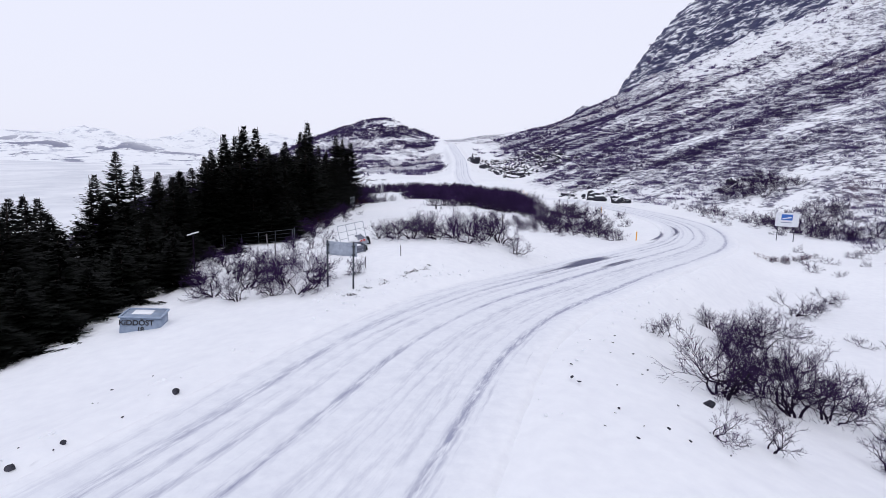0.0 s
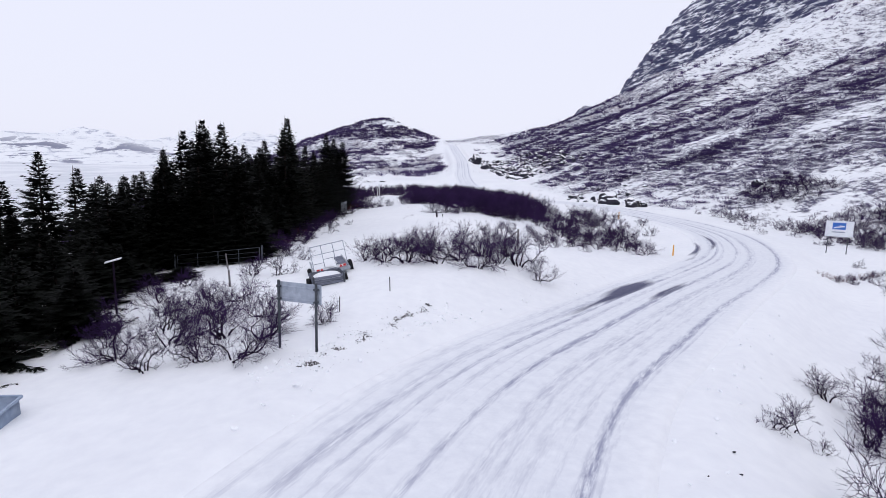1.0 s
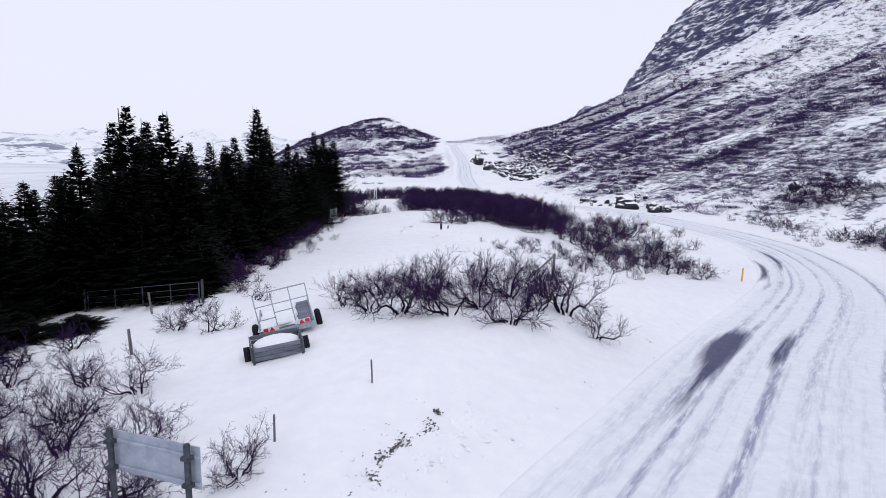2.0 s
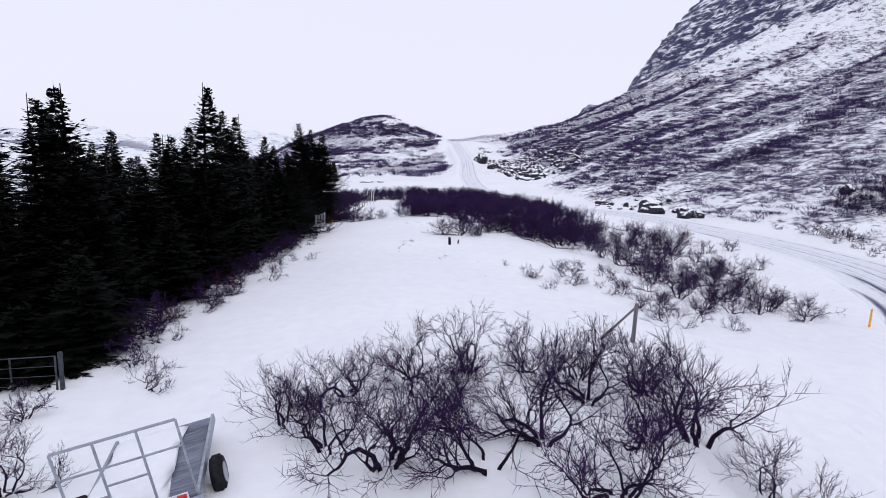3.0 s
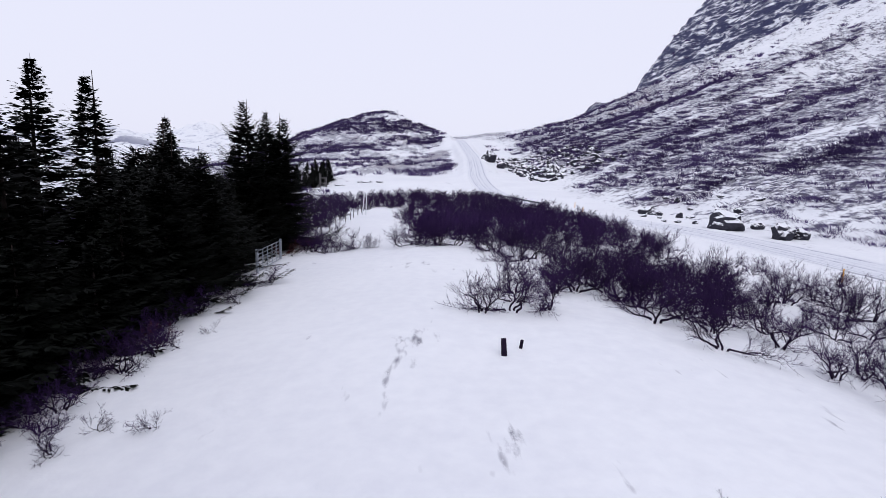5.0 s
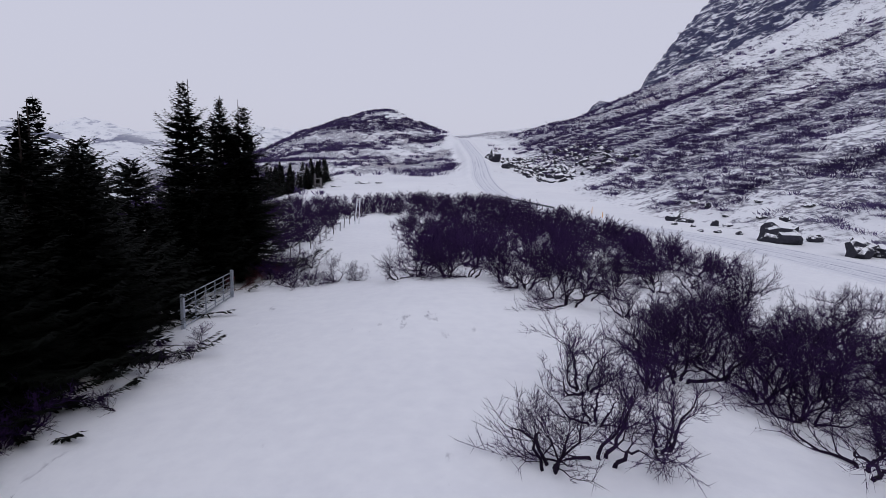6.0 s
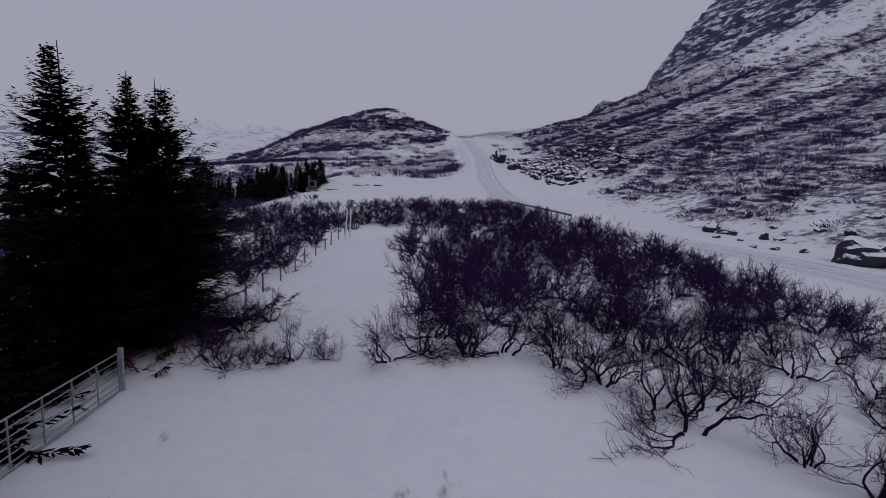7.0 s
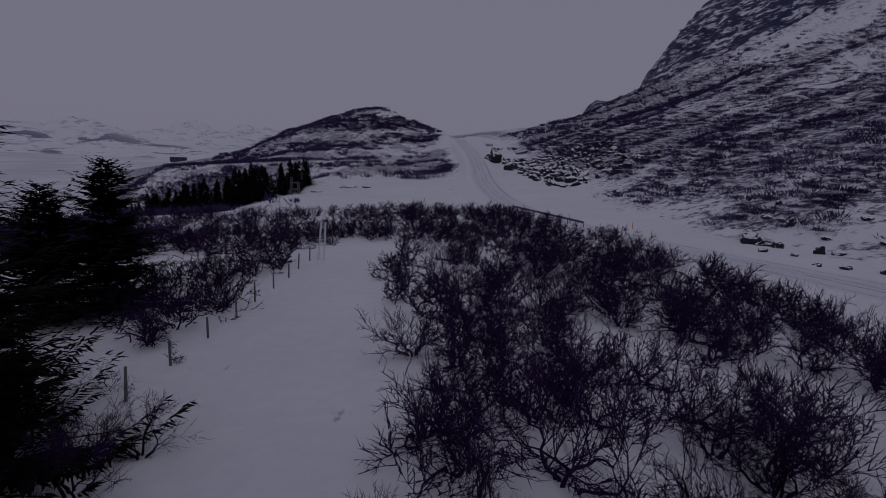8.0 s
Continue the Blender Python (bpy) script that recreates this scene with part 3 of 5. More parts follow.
def build_spruce(seed, height, width, label, droop=0.18, dense=1.0, point=1.08):
    """A spruce: tapered trunk and whorls of boughs, each a spray of many small fronds."""
    r = random.Random(seed)
    segs = []
    z = 0.0
    while z < height - 0.5:
        segs.append((r.uniform(-.02, .02), 0, z - 0.4, r.uniform(-.02, .02), 0, z + 0.9, 0.016 * (height - z) + 0.015, 0.016 * (height - z - 0.9) + 0.012))
        z += 0.85
    trunk = mesh_object("spruce_tree", *prisms(segs, 6), TRUNK)
    tagged(trunk, label, "tree", "conifers beside the road")
    V, F = [], []

    def frond(p, d, length, w):
        d = d.normalized()
        s = d.cross(Vector((r.uniform(-.5, .5), r.uniform(-.5, .5), 1))).normalized() * w
        i = len(V)
        V.extend((p, p + d * length * 0.4 - s, p + d * length, p + d * length * 0.55 + s))
        F.append((i, i + 1, i + 2))
        F.append((i, i + 2, i + 3))

    z = 0.35
    lean = Vector((r.uniform(-0.03, 0.03), r.uniform(-0.03, 0.03), 0))
    while z < height - 0.25:
        k = (height - z) / height
        reach = width * (k ** point) * r.uniform(0.72, 1.18) + 0.04
        n = max(4, int(5 + 5 * k))
        a0 = r.uniform(0, 6.28)
        for j in range(n):
            a = a0 + 2 * math.pi * j / n + r.uniform(-.25, .25)
            L = reach * r.uniform(0.55, 1.22)
            out = Vector((math.cos(a), math.sin(a), 0))
            p = Vector((0, 0, z + r.uniform(-.22, .22) * min(1.0, 3 * k))) + lean * z
            frond(p, out * L + Vector((0, 0, (0.10 - 0.2 * droop + 0.75 * max(0.0, 0.45 - k)) * L)), L * 1.02, 0.022)
            m = max(3, int(L * dense / 0.21))
            for i in range(m):
                f = (i + 0.6) / m
                q = p + out * (L * f) + Vector((0, 0, (-droop * 2.2 * f * k + droop * 2.4 * f ** 3 + 0.10 * f + 0.75 * max(0.0, 0.45 - k) * f) * L))
                size = (0.24 + 0.30 * (1 - f) * min(1.0, L)) * min(1.0, 0.24 + 2.4 * k)
                for sgn in (-1, 1):
                    side = Vector((-out.y, out.x, 0)) * sgn
                    frond(q, out * r.uniform(0.6, 1.1) + side * r.uniform(0.35, 1.0) + Vector((0, 0, r.uniform(-.35, .25) + 0.5 * max(0.0, 0.5 - k))), size * r.uniform(.8, 1.4), (0.058 if f > 0.55 else 0.18) / dense ** 0.6)
                if r.random() < 0.6:
                    frond(q, out + Vector((0, 0, r.uniform(-0.5, 0.5))), size * 1.1, 0.055 / dense ** 0.6)
        z += r.uniform(0.20, 0.30) * (0.75 + 0.5 * k) * (0.62 if k < 0.3 else 1.0)
    frond(Vector((0, 0, height - 0.9)) + lean * height, Vector((0, 0, 1)), 0.9, 0.022)
    frond(Vector((0, 0.01, height - 0.9)) + lean * height, Vector((0, 0.02, 1)), 0.75, 0.03)
    for j in range(6):
        a = j * 1.05
        frond(Vector((0, 0, height - 0.35 - 0.05 * j)) + lean * height, Vector((math.cos(a), math.sin(a), 0.5)), 0.2, 0.03)
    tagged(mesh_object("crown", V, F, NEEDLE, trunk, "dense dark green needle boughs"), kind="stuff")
    return trunk


def placed(ob, x, y, scale=1.0, turn=None, sink=0.0, tilt=(0, 0)):
    z = ground_at(x, y) - sink
    turn = rng.uniform(0, 360) if turn is None else turn
    return pose(x, y, z, tilt[0], tilt[1], turn) @ Matrix.Scale(scale, 4)


def spread_copies(protos, spots):
    """Puts the prototypes on the first spots and copies of them on the rest; spots: x, y, size."""
    for i, (x, y, size) in reversed(list(enumerate(spots))):
        p = protos[i % len(protos)]
        m = placed(p, x, y, size, tilt=(rng.uniform(-4, 4), rng.uniform(-4, 4)))
        if i < len(protos):
            p.matrix_basis = m
        else:
            copy_thing(p, m)


def joined_copies(name, seeds, spots, label, **kw):
    """Many shrubs too far off to pick apart, as one mesh of wood and twigs."""
    protos = []
    for s in seeds:
        wood, twigs = grow_shrub(s, **kw)
        a, b = prisms(wood, 3), spikes(twigs)
        f3 = [tuple(f) for f in (b[1] + len(a[0])).tolist()]
        protos.append((np.concatenate([a[0], b[0]]), a[1], np.array(f3)))
    V, F, n = [], [], 0
    for i, (x, y, size) in enumerate(spots):
        v, f4, f3 = protos[i % len(protos)]
        c, s = math.cos(i * 2.4) * size, math.sin(i * 2.4) * size
        V.append(np.stack([x + c * v[:, 0] - s * v[:, 1], y + s * v[:, 0] + c * v[:, 1], ground_at(x, y) + v[:, 2] * size], 1))
        F += (f4 + n).tolist() + (f3 + n).tolist()
        n += len(v)
    return tagged(mesh_object(name, np.concatenate(V), F, TWIG), label, "thicket", kind="stuff")


tall = "leafless birch shrub with gnarled stems standing in snow"
SHRUBS = [build_shrub(s, tall, stems=n, height=h, spread=w, sprays=2, forks=2, fine=0.0049) for s, n, h, w in ((1, 6, 1.75, 1.0), (2, 5, 1.6, 1.2), (3, 5, 1.8, 0.9), (4, 6, 1.5, 1.4), (5, 5, 1.7, 1.1))]
near = [(0.2, 34.0, 1.0), (1.6, 33.9, 1.05), (2.6, 34.7, 1.1), (3.4, 33.2, 1.1), (4.6, 35.0, 1.05), (5.5, 35.2, 1.1), (-0.8, 34.6, 0.85),
        (3.9, 36.4, 1.0), (1.2, 35.8, 0.95), (6.3, 34.2, 0.75), (-0.7, 36.7, 0.7), (0.5, 37.3, 0.8), (1.7, 37.6, 0.85), (2.9, 37.8, 0.82), (4.1, 37.5, 0.85), (5.3, 36.9, 0.85), (-1.7, 35.7, 0.7),
        # right of the road at the start
        (8.8, 16.4, 1.2), (9.6, 17.4, 1.3), (10.8, 17.9, 1.2), (10.8, 16.3, 1.05), (12.0, 16.4, 1.0), (12.3, 18.2, 1.05), (12.8, 15.0, 0.75), (13.6, 17.2, 0.75), (15.2, 16.0, 0.7), (20.4, 29.6, 0.85), (11.2, 13.6, 0.5),
        (12.2, 22.0, 0.95), (13.3, 22.8, 1.0), (13.0, 24.6, 0.6), (14.6, 23.4, 1.0), (15.6, 25.2, 0.9), (14.2, 20.8, 0.9), (14.2, 13.2, 0.55), (22.5, 30.5, 0.5), (24.5, 32.5, 0.6),
        # by the fence along the track
        (-3.4, 78.1, 0.75), (-2.5, 78.0, 0.6), (-5.3, 78.0, 0.7), (-6.1, 79.2, 0.7), (-6.0, 82.0, 0.9), (-5.4, 83.2, 0.8), (-6.8, 83.6, 0.9), (-6.9, 80.8, 0.9), (-4.6, 78.4, 0.5),
        # by the road sign
        (-4.1, 23.6, 0.85), (-3.7, 25.1, 0.95), (-5.3, 24.0, 0.85), (-6.5, 23.6, 0.8), (-5.2, 25.8, 0.9), (-6.6, 25.6, 0.9), (-7.9, 24.9, 0.8), (-2.2, 26.0, 0.55),
        (-5.8, 30.2, 0.75), (-7.4, 31.0, 0.6), (-8.6, 29.4, 0.7), (-9.4, 27.8, 0.75), (-6.8, 29.0, 0.75), (-5.6, 34.4, 0.7), (-9.6, 31.6, 0.55), (-7.4, 27.2, 0.8), (-5.9, 27.6, 0.8), (-4.4, 27.4, 0.75), (-8.8, 26.2, 0.7)]
spread_copies(SHRUBS, [(x, y, 0.92 * k) for x, y, k in near])

LOWS = [build_shrub(20 + s, "low leafless birch scrub poking through snow", stems=n, height=h, spread=w, light=True, fine=0.0062, sprays=3) for s, n, h, w in ((1, 3, 0.8, 1.5), (2, 3, 0.65, 1.7), (3, 3, 0.9, 1.2))]
low = []
for x, y, k, dx, dy in ((7.2, 49.5, 17, 2.6, 2.4), (-6.9, 46, 6, 0.7, 4), (-6.4, 57, 6, 0.7, 5), (-6.6, 67, 5, 0.8, 3), (-6.1, 38, 4, 0.8, 2.5), (-4.6, 78.6, 4, 1.2, 0.7),
                        (17.5, 26.5, 5, 3.5, 3), (8.5, 44.5, 9, 2.2, 1.6), (40, 66, 8, 5, 6), (42, 80, 8, 4, 8), (38, 60, 3, 2, 2), (-8.4, 85, 8, 1.2, 5), (-5.2, 52, 3, 0.6, 3),
                        (18, 20, 8, 5, 5), (9.5, 20, 3, 1, 1.4), (36, 46, 8, 6, 3), (7.4, 12.7, 3, 1.0, 0.4), (33, 40, 6, 4, 4)):
    for _ in range(k):
        low.append((x + rng.uniform(-dx, dx), y + rng.uniform(-dy, dy), rng.uniform(0.55, 1.0)))
spread_copies(LOWS, [s for s in low if s[0] < 12 and s[1] < 76])

BRACKEN = build_shrub(29, "low red-brown dead bracken at the trees' edge", stems=4, height=0.8, spread=1.4, light=True, sprays=3)
BRACKEN.data.materials[0] = DEADRED
BRACKEN.children[0].data.materials[0] = DEADRED
spread_copies([BRACKEN], [(-7.6, 80.2, 1.0), (-8.3, 82.4, 1.1), (-7.3, 83.2, 0.8), (-6.6, 80.9, 0.8), (-8.4, 84.6, 1.0), (-8.0, 78.6, 0.9), (-7.4, 49.8, 0.8), (-7.6, 44.5, 0.8), (-7.2, 60.2, 0.8)] + [(26.6 + 0.9 * i, 42.6 + 0.42 * i, 0.5) for i in range(8)])
edge = [(28 + 0.75 * i, 43.2 + 0.4 * i + rng.uniform(-0.4, 0.4), rng.uniform(0.3, 0.5)) for i in range(9)]
edge += [(-7.4 + rng.uniform(-0.9, 0.7), 41 + 24 * (i + rng.random()) / 26, rng.uniform(0.6, 0.95)) for i in range(26)]
edge += [(-9.6, 34.1, 0.8), (-10.5, 33.0, 0.85), (-7.3, 37.2, 0.6), (-6.9, 35.0, 0.7)]
EDGE = build_shrub(27, "dark purple leafless shrub along the edge of the trees", stems=5, height=1.2, spread=1.3, light=True, fine=0.0075, sprays=3)
spread_copies([EDGE], edge)
THICK = [build_shrub(40 + s, "dense leafless birch thicket shrub in snow", stems=n, height=h, spread=w, sprays=2, forks=2, fine=0.0052) for s, n, h, w in ((1, 5, 1.7, 1.1), (2, 5, 1.5, 1.3), (3, 4, 1.75, 1.0))]


def fill(count, x0, x1, y0, y1, ok, gap):
    spots, tries = [], 0
    while len(spots) < count and tries < count * 60:
        tries += 1
        x, y = rng.uniform(x0, x1), rng.uniform(y0, y1)
        if ok(x, y) and all((x - a) ** 2 + (y - b) ** 2 > gap * gap for a, b, _ in spots):
            spots.append((x, y, rng.uniform(0.8, 1.2)))
    return spots


def clear_of_road(x, y, gap=6.0):
    return float(off_road(np.array([x]), np.array([y]))[0][0]) > gap


FRONT_X, FRONT_Y = [1.7, 3.2, 4.1, 5.3, 7.6, 8.8, 12, 14, 20], [61.3, 61.3, 61.6, 62.6, 62.8, 59.6, 58, 56.6, 56.5]
thick = [(x, y, 0.95 * s) for x, y, s in fill(36, 12.0, 19, 46, 58, lambda x, y: clear_of_road(x, y, 5.2) and y > 46.5 + 0.3 * (x - 12), 1.15)]
thick += [(x, y, 0.45 * s) for x, y, s in fill(7, 8.5, 12, 44, 50, lambda x, y: clear_of_road(x, y, 6.5), 1.4)]
thick += [(2.5, 61.5, 0.85), (3.5, 61.8, 0.95), (4.7, 62.3, 0.95)]
thick += fill(52, 3.0, 21, 57, 72, lambda x, y: y > np.interp(x, FRONT_X, FRONT_Y) and clear_of_road(x, y, 7) and y < max(62.4, 62.4 + 1.45 * (x - 2.0)), 1.2)
thick += [(-0.6, 77.2, 0.8), (0.3, 77.7, 1.0), (1.6, 78.1, 1.0), (2.8, 77.9, 1.0), (4.1, 76.9, 1.0), (5.0, 75.8, 1.0), (5.9, 74.6, 0.9)]
thick += fill(70, -1.2, 18, 72, 94, lambda x, y: clear_of_road(x, y, 7) and x > -0.1 - 0.02 * (y - 77) and y > np.interp(x, [-1.5, 3, 4.5, 6, 9], [77.3, 77.5, 76.2, 73.5, 71.5]), 1.35)
thick += fill(26, 4.6, 14.5, 63.0, 70.5, lambda x, y: y < 62.0 + 1.3 * (x - 2.0), 0.9)
thick += fill(20, -15, -7.9, 90.5, 106, lambda x, y: vnoise(np.array([x / 6.0]), np.array([y / 4.0]), 6)[0] > -0.1, 1.3)
thick = [(x, y, k * float(np.interp(x, [8, 14], [1.0, 0.66])) if y < 66 else k) for x, y, k in thick]
thick += fill(4, 0.8, 7.5, 78.5, 84.5, lambda x, y: True, 1.8)
thick += [(x, y, 0.6 * k) for x, y, k in fill(14, 19, 26, 59, 80, lambda x, y: clear_of_road(x, y, 5.0), 1.5)]
deep = [s for s in thick if s[1] > 93]
spread_copies(THICK, [s for s in thick if s[1] <= 81])
joined_copies("birch_thicket", (66, 67, 68), [s for s in thick if 81 < s[1] <= 93], "dense leafless birch thicket behind the front shrubs", stems=5, height=1.7, spread=1.2, fine=0.0095, sprays=2)
joined_copies("low_scrub", (70, 71), [s for s in low if not (s[0] < 12 and s[1] < 76)], "scattered low leafless scrub poking through snow", stems=3, height=0.8, spread=1.5, light=True, fine=0.010, sprays=3)
mid = deep + fill(150, -2.0, 20, 94, 150, lambda x, y: clear_of_road(x, y, 6) and x > -0.9 + 0.015 * (y - 94), 1.5)
mid += fill(60, -40, -7.9, 96, 112, lambda x, y: vnoise(np.array([x / 14.0]), np.array([y / 7.0]), 4)[0] > -0.12, 1.5)
mid += fill(100, -42, -1, 111.5, 124, lambda x, y: y > 116 or x < -7.2, 1.35)
mid += fill(50, -45, 2, 132, 146, lambda x, y: True, 1.8)
belt = fill(95, 41.5, 55, 55, 88, lambda x, y: vnoise(np.array([x / 9.0]), np.array([y / 6.0]), 8)[0] > -0.12, 1.2)
joined_copies("hillside_thicket", (64, 65), belt, "belt of dark leafless shrubs at the mountain's foot", stems=4, height=1.3, spread=1.4, light=True, fine=0.013, sprays=2)
joined_copies("birch_thicket", (61, 62, 63), mid, "dense dark leafless birch thicket on a snowy ridge", stems=4, height=1.6, spread=1.3, light=True, fine=0.018, sprays=2)

# conifers
SPRUCES = [build_spruce(s, h, w, "tall dark green spruce tree standing in snow", d, 1.35) for s, h, w, d in
           ((1, 9.4, 3.5, 0.16), (2, 8.8, 3.2, 0.20), (3, 9.6, 3.7, 0.14), (4, 7.8, 3.3, 0.18))]


def spread_trees(protos, heights, spots):
    """Trees by the height of their tops: x, y, top."""
    for i, (x, y, top) in reversed(list(enumerate(spots))):
        p, h = protos[i % len(protos)], heights[i % len(protos)]
        g = ground_at(x, y)
        k = (top - g) / h
        tr = random.Random(i + 100 * len(spots))
        m = pose(x, y, g, tr.uniform(-1, 1), tr.uniform(-1, 1), tr.uniform(0, 360)) @ Matrix.Diagonal((0.5 + 0.5 * k, 0.5 + 0.5 * k, k, 1))
        if i < len(protos):
            p.matrix_basis = m
        else:
            copy_thing(p, m)


trees = [(-9.6, 53.7, 7.9), (-11.9, 42.3, 6.9), (-18.9, 39.4, 4.9), (-11.8, 46.8, 7.0), (-13.4, 47.6, 6.6), (-14.4, 46.2, 6.4),
         (-16.2, 44.5, 3.8), (-9.8, 58.5, 6.2), (-9.9, 68.0, 5.4), (-12.6, 51, 5.6), (-14.8, 50.5, 6.4), (-12.2, 56, 5.6), (-11.2, 53.0, 4.9), (-11.6, 49.0, 4.6), (-12.0, 63.0, 7.4), (-12.9, 60.2, 6.3), (-11.8, 66.2, 7.3), (-11.3, 70.5, 6.1), (-13.4, 69.5, 4.6), (-14.2, 76.0, 3.4), (-17.5, 78, 4.6),
         (-14.4, 60, 5.8), (-16.6, 54, 6.0), (-19, 49.5, 3.4), (-20.6, 45, 3.9), (-18.6, 36, 3.5), (-16.8, 40.6, 3.2), (-22, 36.5, 2.0), (-24.6, 34, 3.6), (-16.9, 26.6, 2.8), (-15.6, 24.4, 2.1),
         (-18.4, 25.8, 2.2), (-21, 29.5, 3.0), (-23.8, 30, 3.2), (-14.6, 37.6, 3.4), (-13.9, 41.4, 4.0), (-14.2, 43, 5.2), (-18.2, 43, 3.5), (-11.3, 85.2, 5.0), (-13.6, 74, 4.4), (-12.6, 84.5, 5.0),
         (-16.6, 69, 5.0), (-18.6, 60, 5.2), (-26.5, 38, 3.8), (-20.4, 33, 2.4), (-18.4, 32, 1.6), (-10.6, 49.8, 4.2), (-10.5, 45.2, 5.0), (-26, 27, 2.6), (-23, 24.5, 2.4), (-20.4, 21.6, 1.8),
         (-14.0, 52.4, 4.6), (-15.4, 56.6, 4.8), (-13.2, 58.2, 4.6), (-16.8, 62.0, 4.4), (-14.6, 64.4, 5.0), (-15.6, 47.8, 4.4), (-17.4, 50.4, 4.6), (-13.0, 45.0, 4.4), (-16.4, 42.6, 3.6), (-18.6, 46.4, 3.0), (-12.4, 48.0, 4.2), (-13.8, 55.0, 4.4), (-17.8, 56.8, 4.4), (-11.2, 57.6, 4.4), (-15.0, 39.4, 3.0)]
spread_trees(SPRUCES, (9.4, 8.8, 9.6, 7.8), trees)
NEARS = [build_spruce(70 + s, h, w, "big dark green spruce with fine drooping boughs", 0.16, 2.8, 0.92) for s, h, w in ((1, 9.4, 3.7), (2, 8.4, 3.9))]
spread_trees(NEARS, (9.4, 8.4), [(-10.05, 79.4, 7.6), (-9.05, 82.5, 6.9), (-9.9, 82.4, 7.2), (-8.9, 68.6, 4.6), (-9.0, 65.2, 4.2)])
PINES = [build_spruce(30 + s, h, w, "bushy dark pine with boughs to the snow", 0.04, 1.35) for s, h, w in ((1, 4.6, 2.5), (2, 3.9, 2.3), (3, 5.2, 2.6))]
pines = [(-11.2, 73.2, 2.4), (-10.9, 75.0, 1.6), (-12.4, 76.2, 2.0), (-11.0, 70.6, 2.4), (-11.3, 20.6, -0.1), (-12.2, 22.0, 0.4), (-11.7, 18.8, -0.3), (-12.0, 30.0, 0.8), (-12.4, 32.2, 0.9), (-12.7, 34.4, 0.9), (-14.0, 35.0, 1.2), (-10.7, 36.3, -0.55), (-12.2, 35.8, -0.3), (-13.4, 36.8, -0.2),
         (-11.7, 40.7, 1.2), (-10.3, 40.4, 1.1), (-9.3, 40.2, 0.9), (-8.6, 40.1, 0.6), (-12.6, 18.6, 0.5), (-13.8, 16.6, 0.4), (-12.4, 20.6, 0.4), (-14.6, 14.4, 0.3), (-15.8, 17.6, 0.8), (-16.8, 14.8, 0.5), (-10.6, 27.8, 1.1), (-11.8, 25.6, 1.2), (-13.4, 24.2, 1.4), (-12.8, 28.2, 1.5), (-14.8, 26.6, 1.6), (-11.8, 23.2, .6), (-13.4, 21.8, .9), (-15.8, 22.2, 1.2),
         (-13.2, 31, 1.6), (-15.6, 29.6, 1.6), (-18.6, 23.0, 1.3), (-15.4, 19.8, .6), (-17.8, 20.0, .9), (-16, 34.6, 2.0), (-17.4, 35, 2.0), 
         (-9.0, 62.2, 3.6), (-9.6, 71, 3.2), (-8.8, 57.2, 2.4), (-8.9, 48.0, 2.4), (-9.6, 42.8, 2.2), (-8.8, 51.2, 2.4), (-10.4, 76.4, 2.0), (-8.7, 60, 2.2),
         (-9.8, 44.8, 2.6), (-8.5, 41.3, 2.0), (-10.8, 41.2, 2.6), (-12.2, 41.8, 3.0), (-13.8, 41.0, 2.8), (-8.9, 54.8, 2.8), (-9.4, 73.5, 2.8), (-11, 64, 3.4), (-12, 60, 3.8), (-11, 55, 3.4),]
spread_trees(PINES, (4.6, 3.9, 5.2), pines)
BUSH = build_spruce(91, 6.4, 3.2, "broad round-topped dark pine on the snowy slope", 0.02, 2.0, 0.55)
spread_trees([BUSH], (6.4,), [(-13.2, 97.0, 4.1), (-15.4, 96.0, 3.0), (-16.6, 92.6, 2.4), (-15.6, 80.6, 4.9), (-14.0, 78.0, 4.0), (-15.6, 76.4, 4.6), (-12.8, 75.0, 2.6), (-16.2, 86.4, 3.9), (-13.2, 71.5, 3.6)])
FARWOOD = [build_spruce(50 + s, 6.6, 2.6, "small dark spruce in a distant plantation", 0.1, 0.6, 1.25) for s in (1, 2)]
spread_copies(FARWOOD, [(x, y, s * rng.uniform(0.6, 1.15) * np.interp(x, [-70, -25], [0.95, 1.1])) for x, y, s in fill(170, -84, -24, 160, 222, lambda x, y: y > 186 + 0.25 * (x + 30), 1.5)])


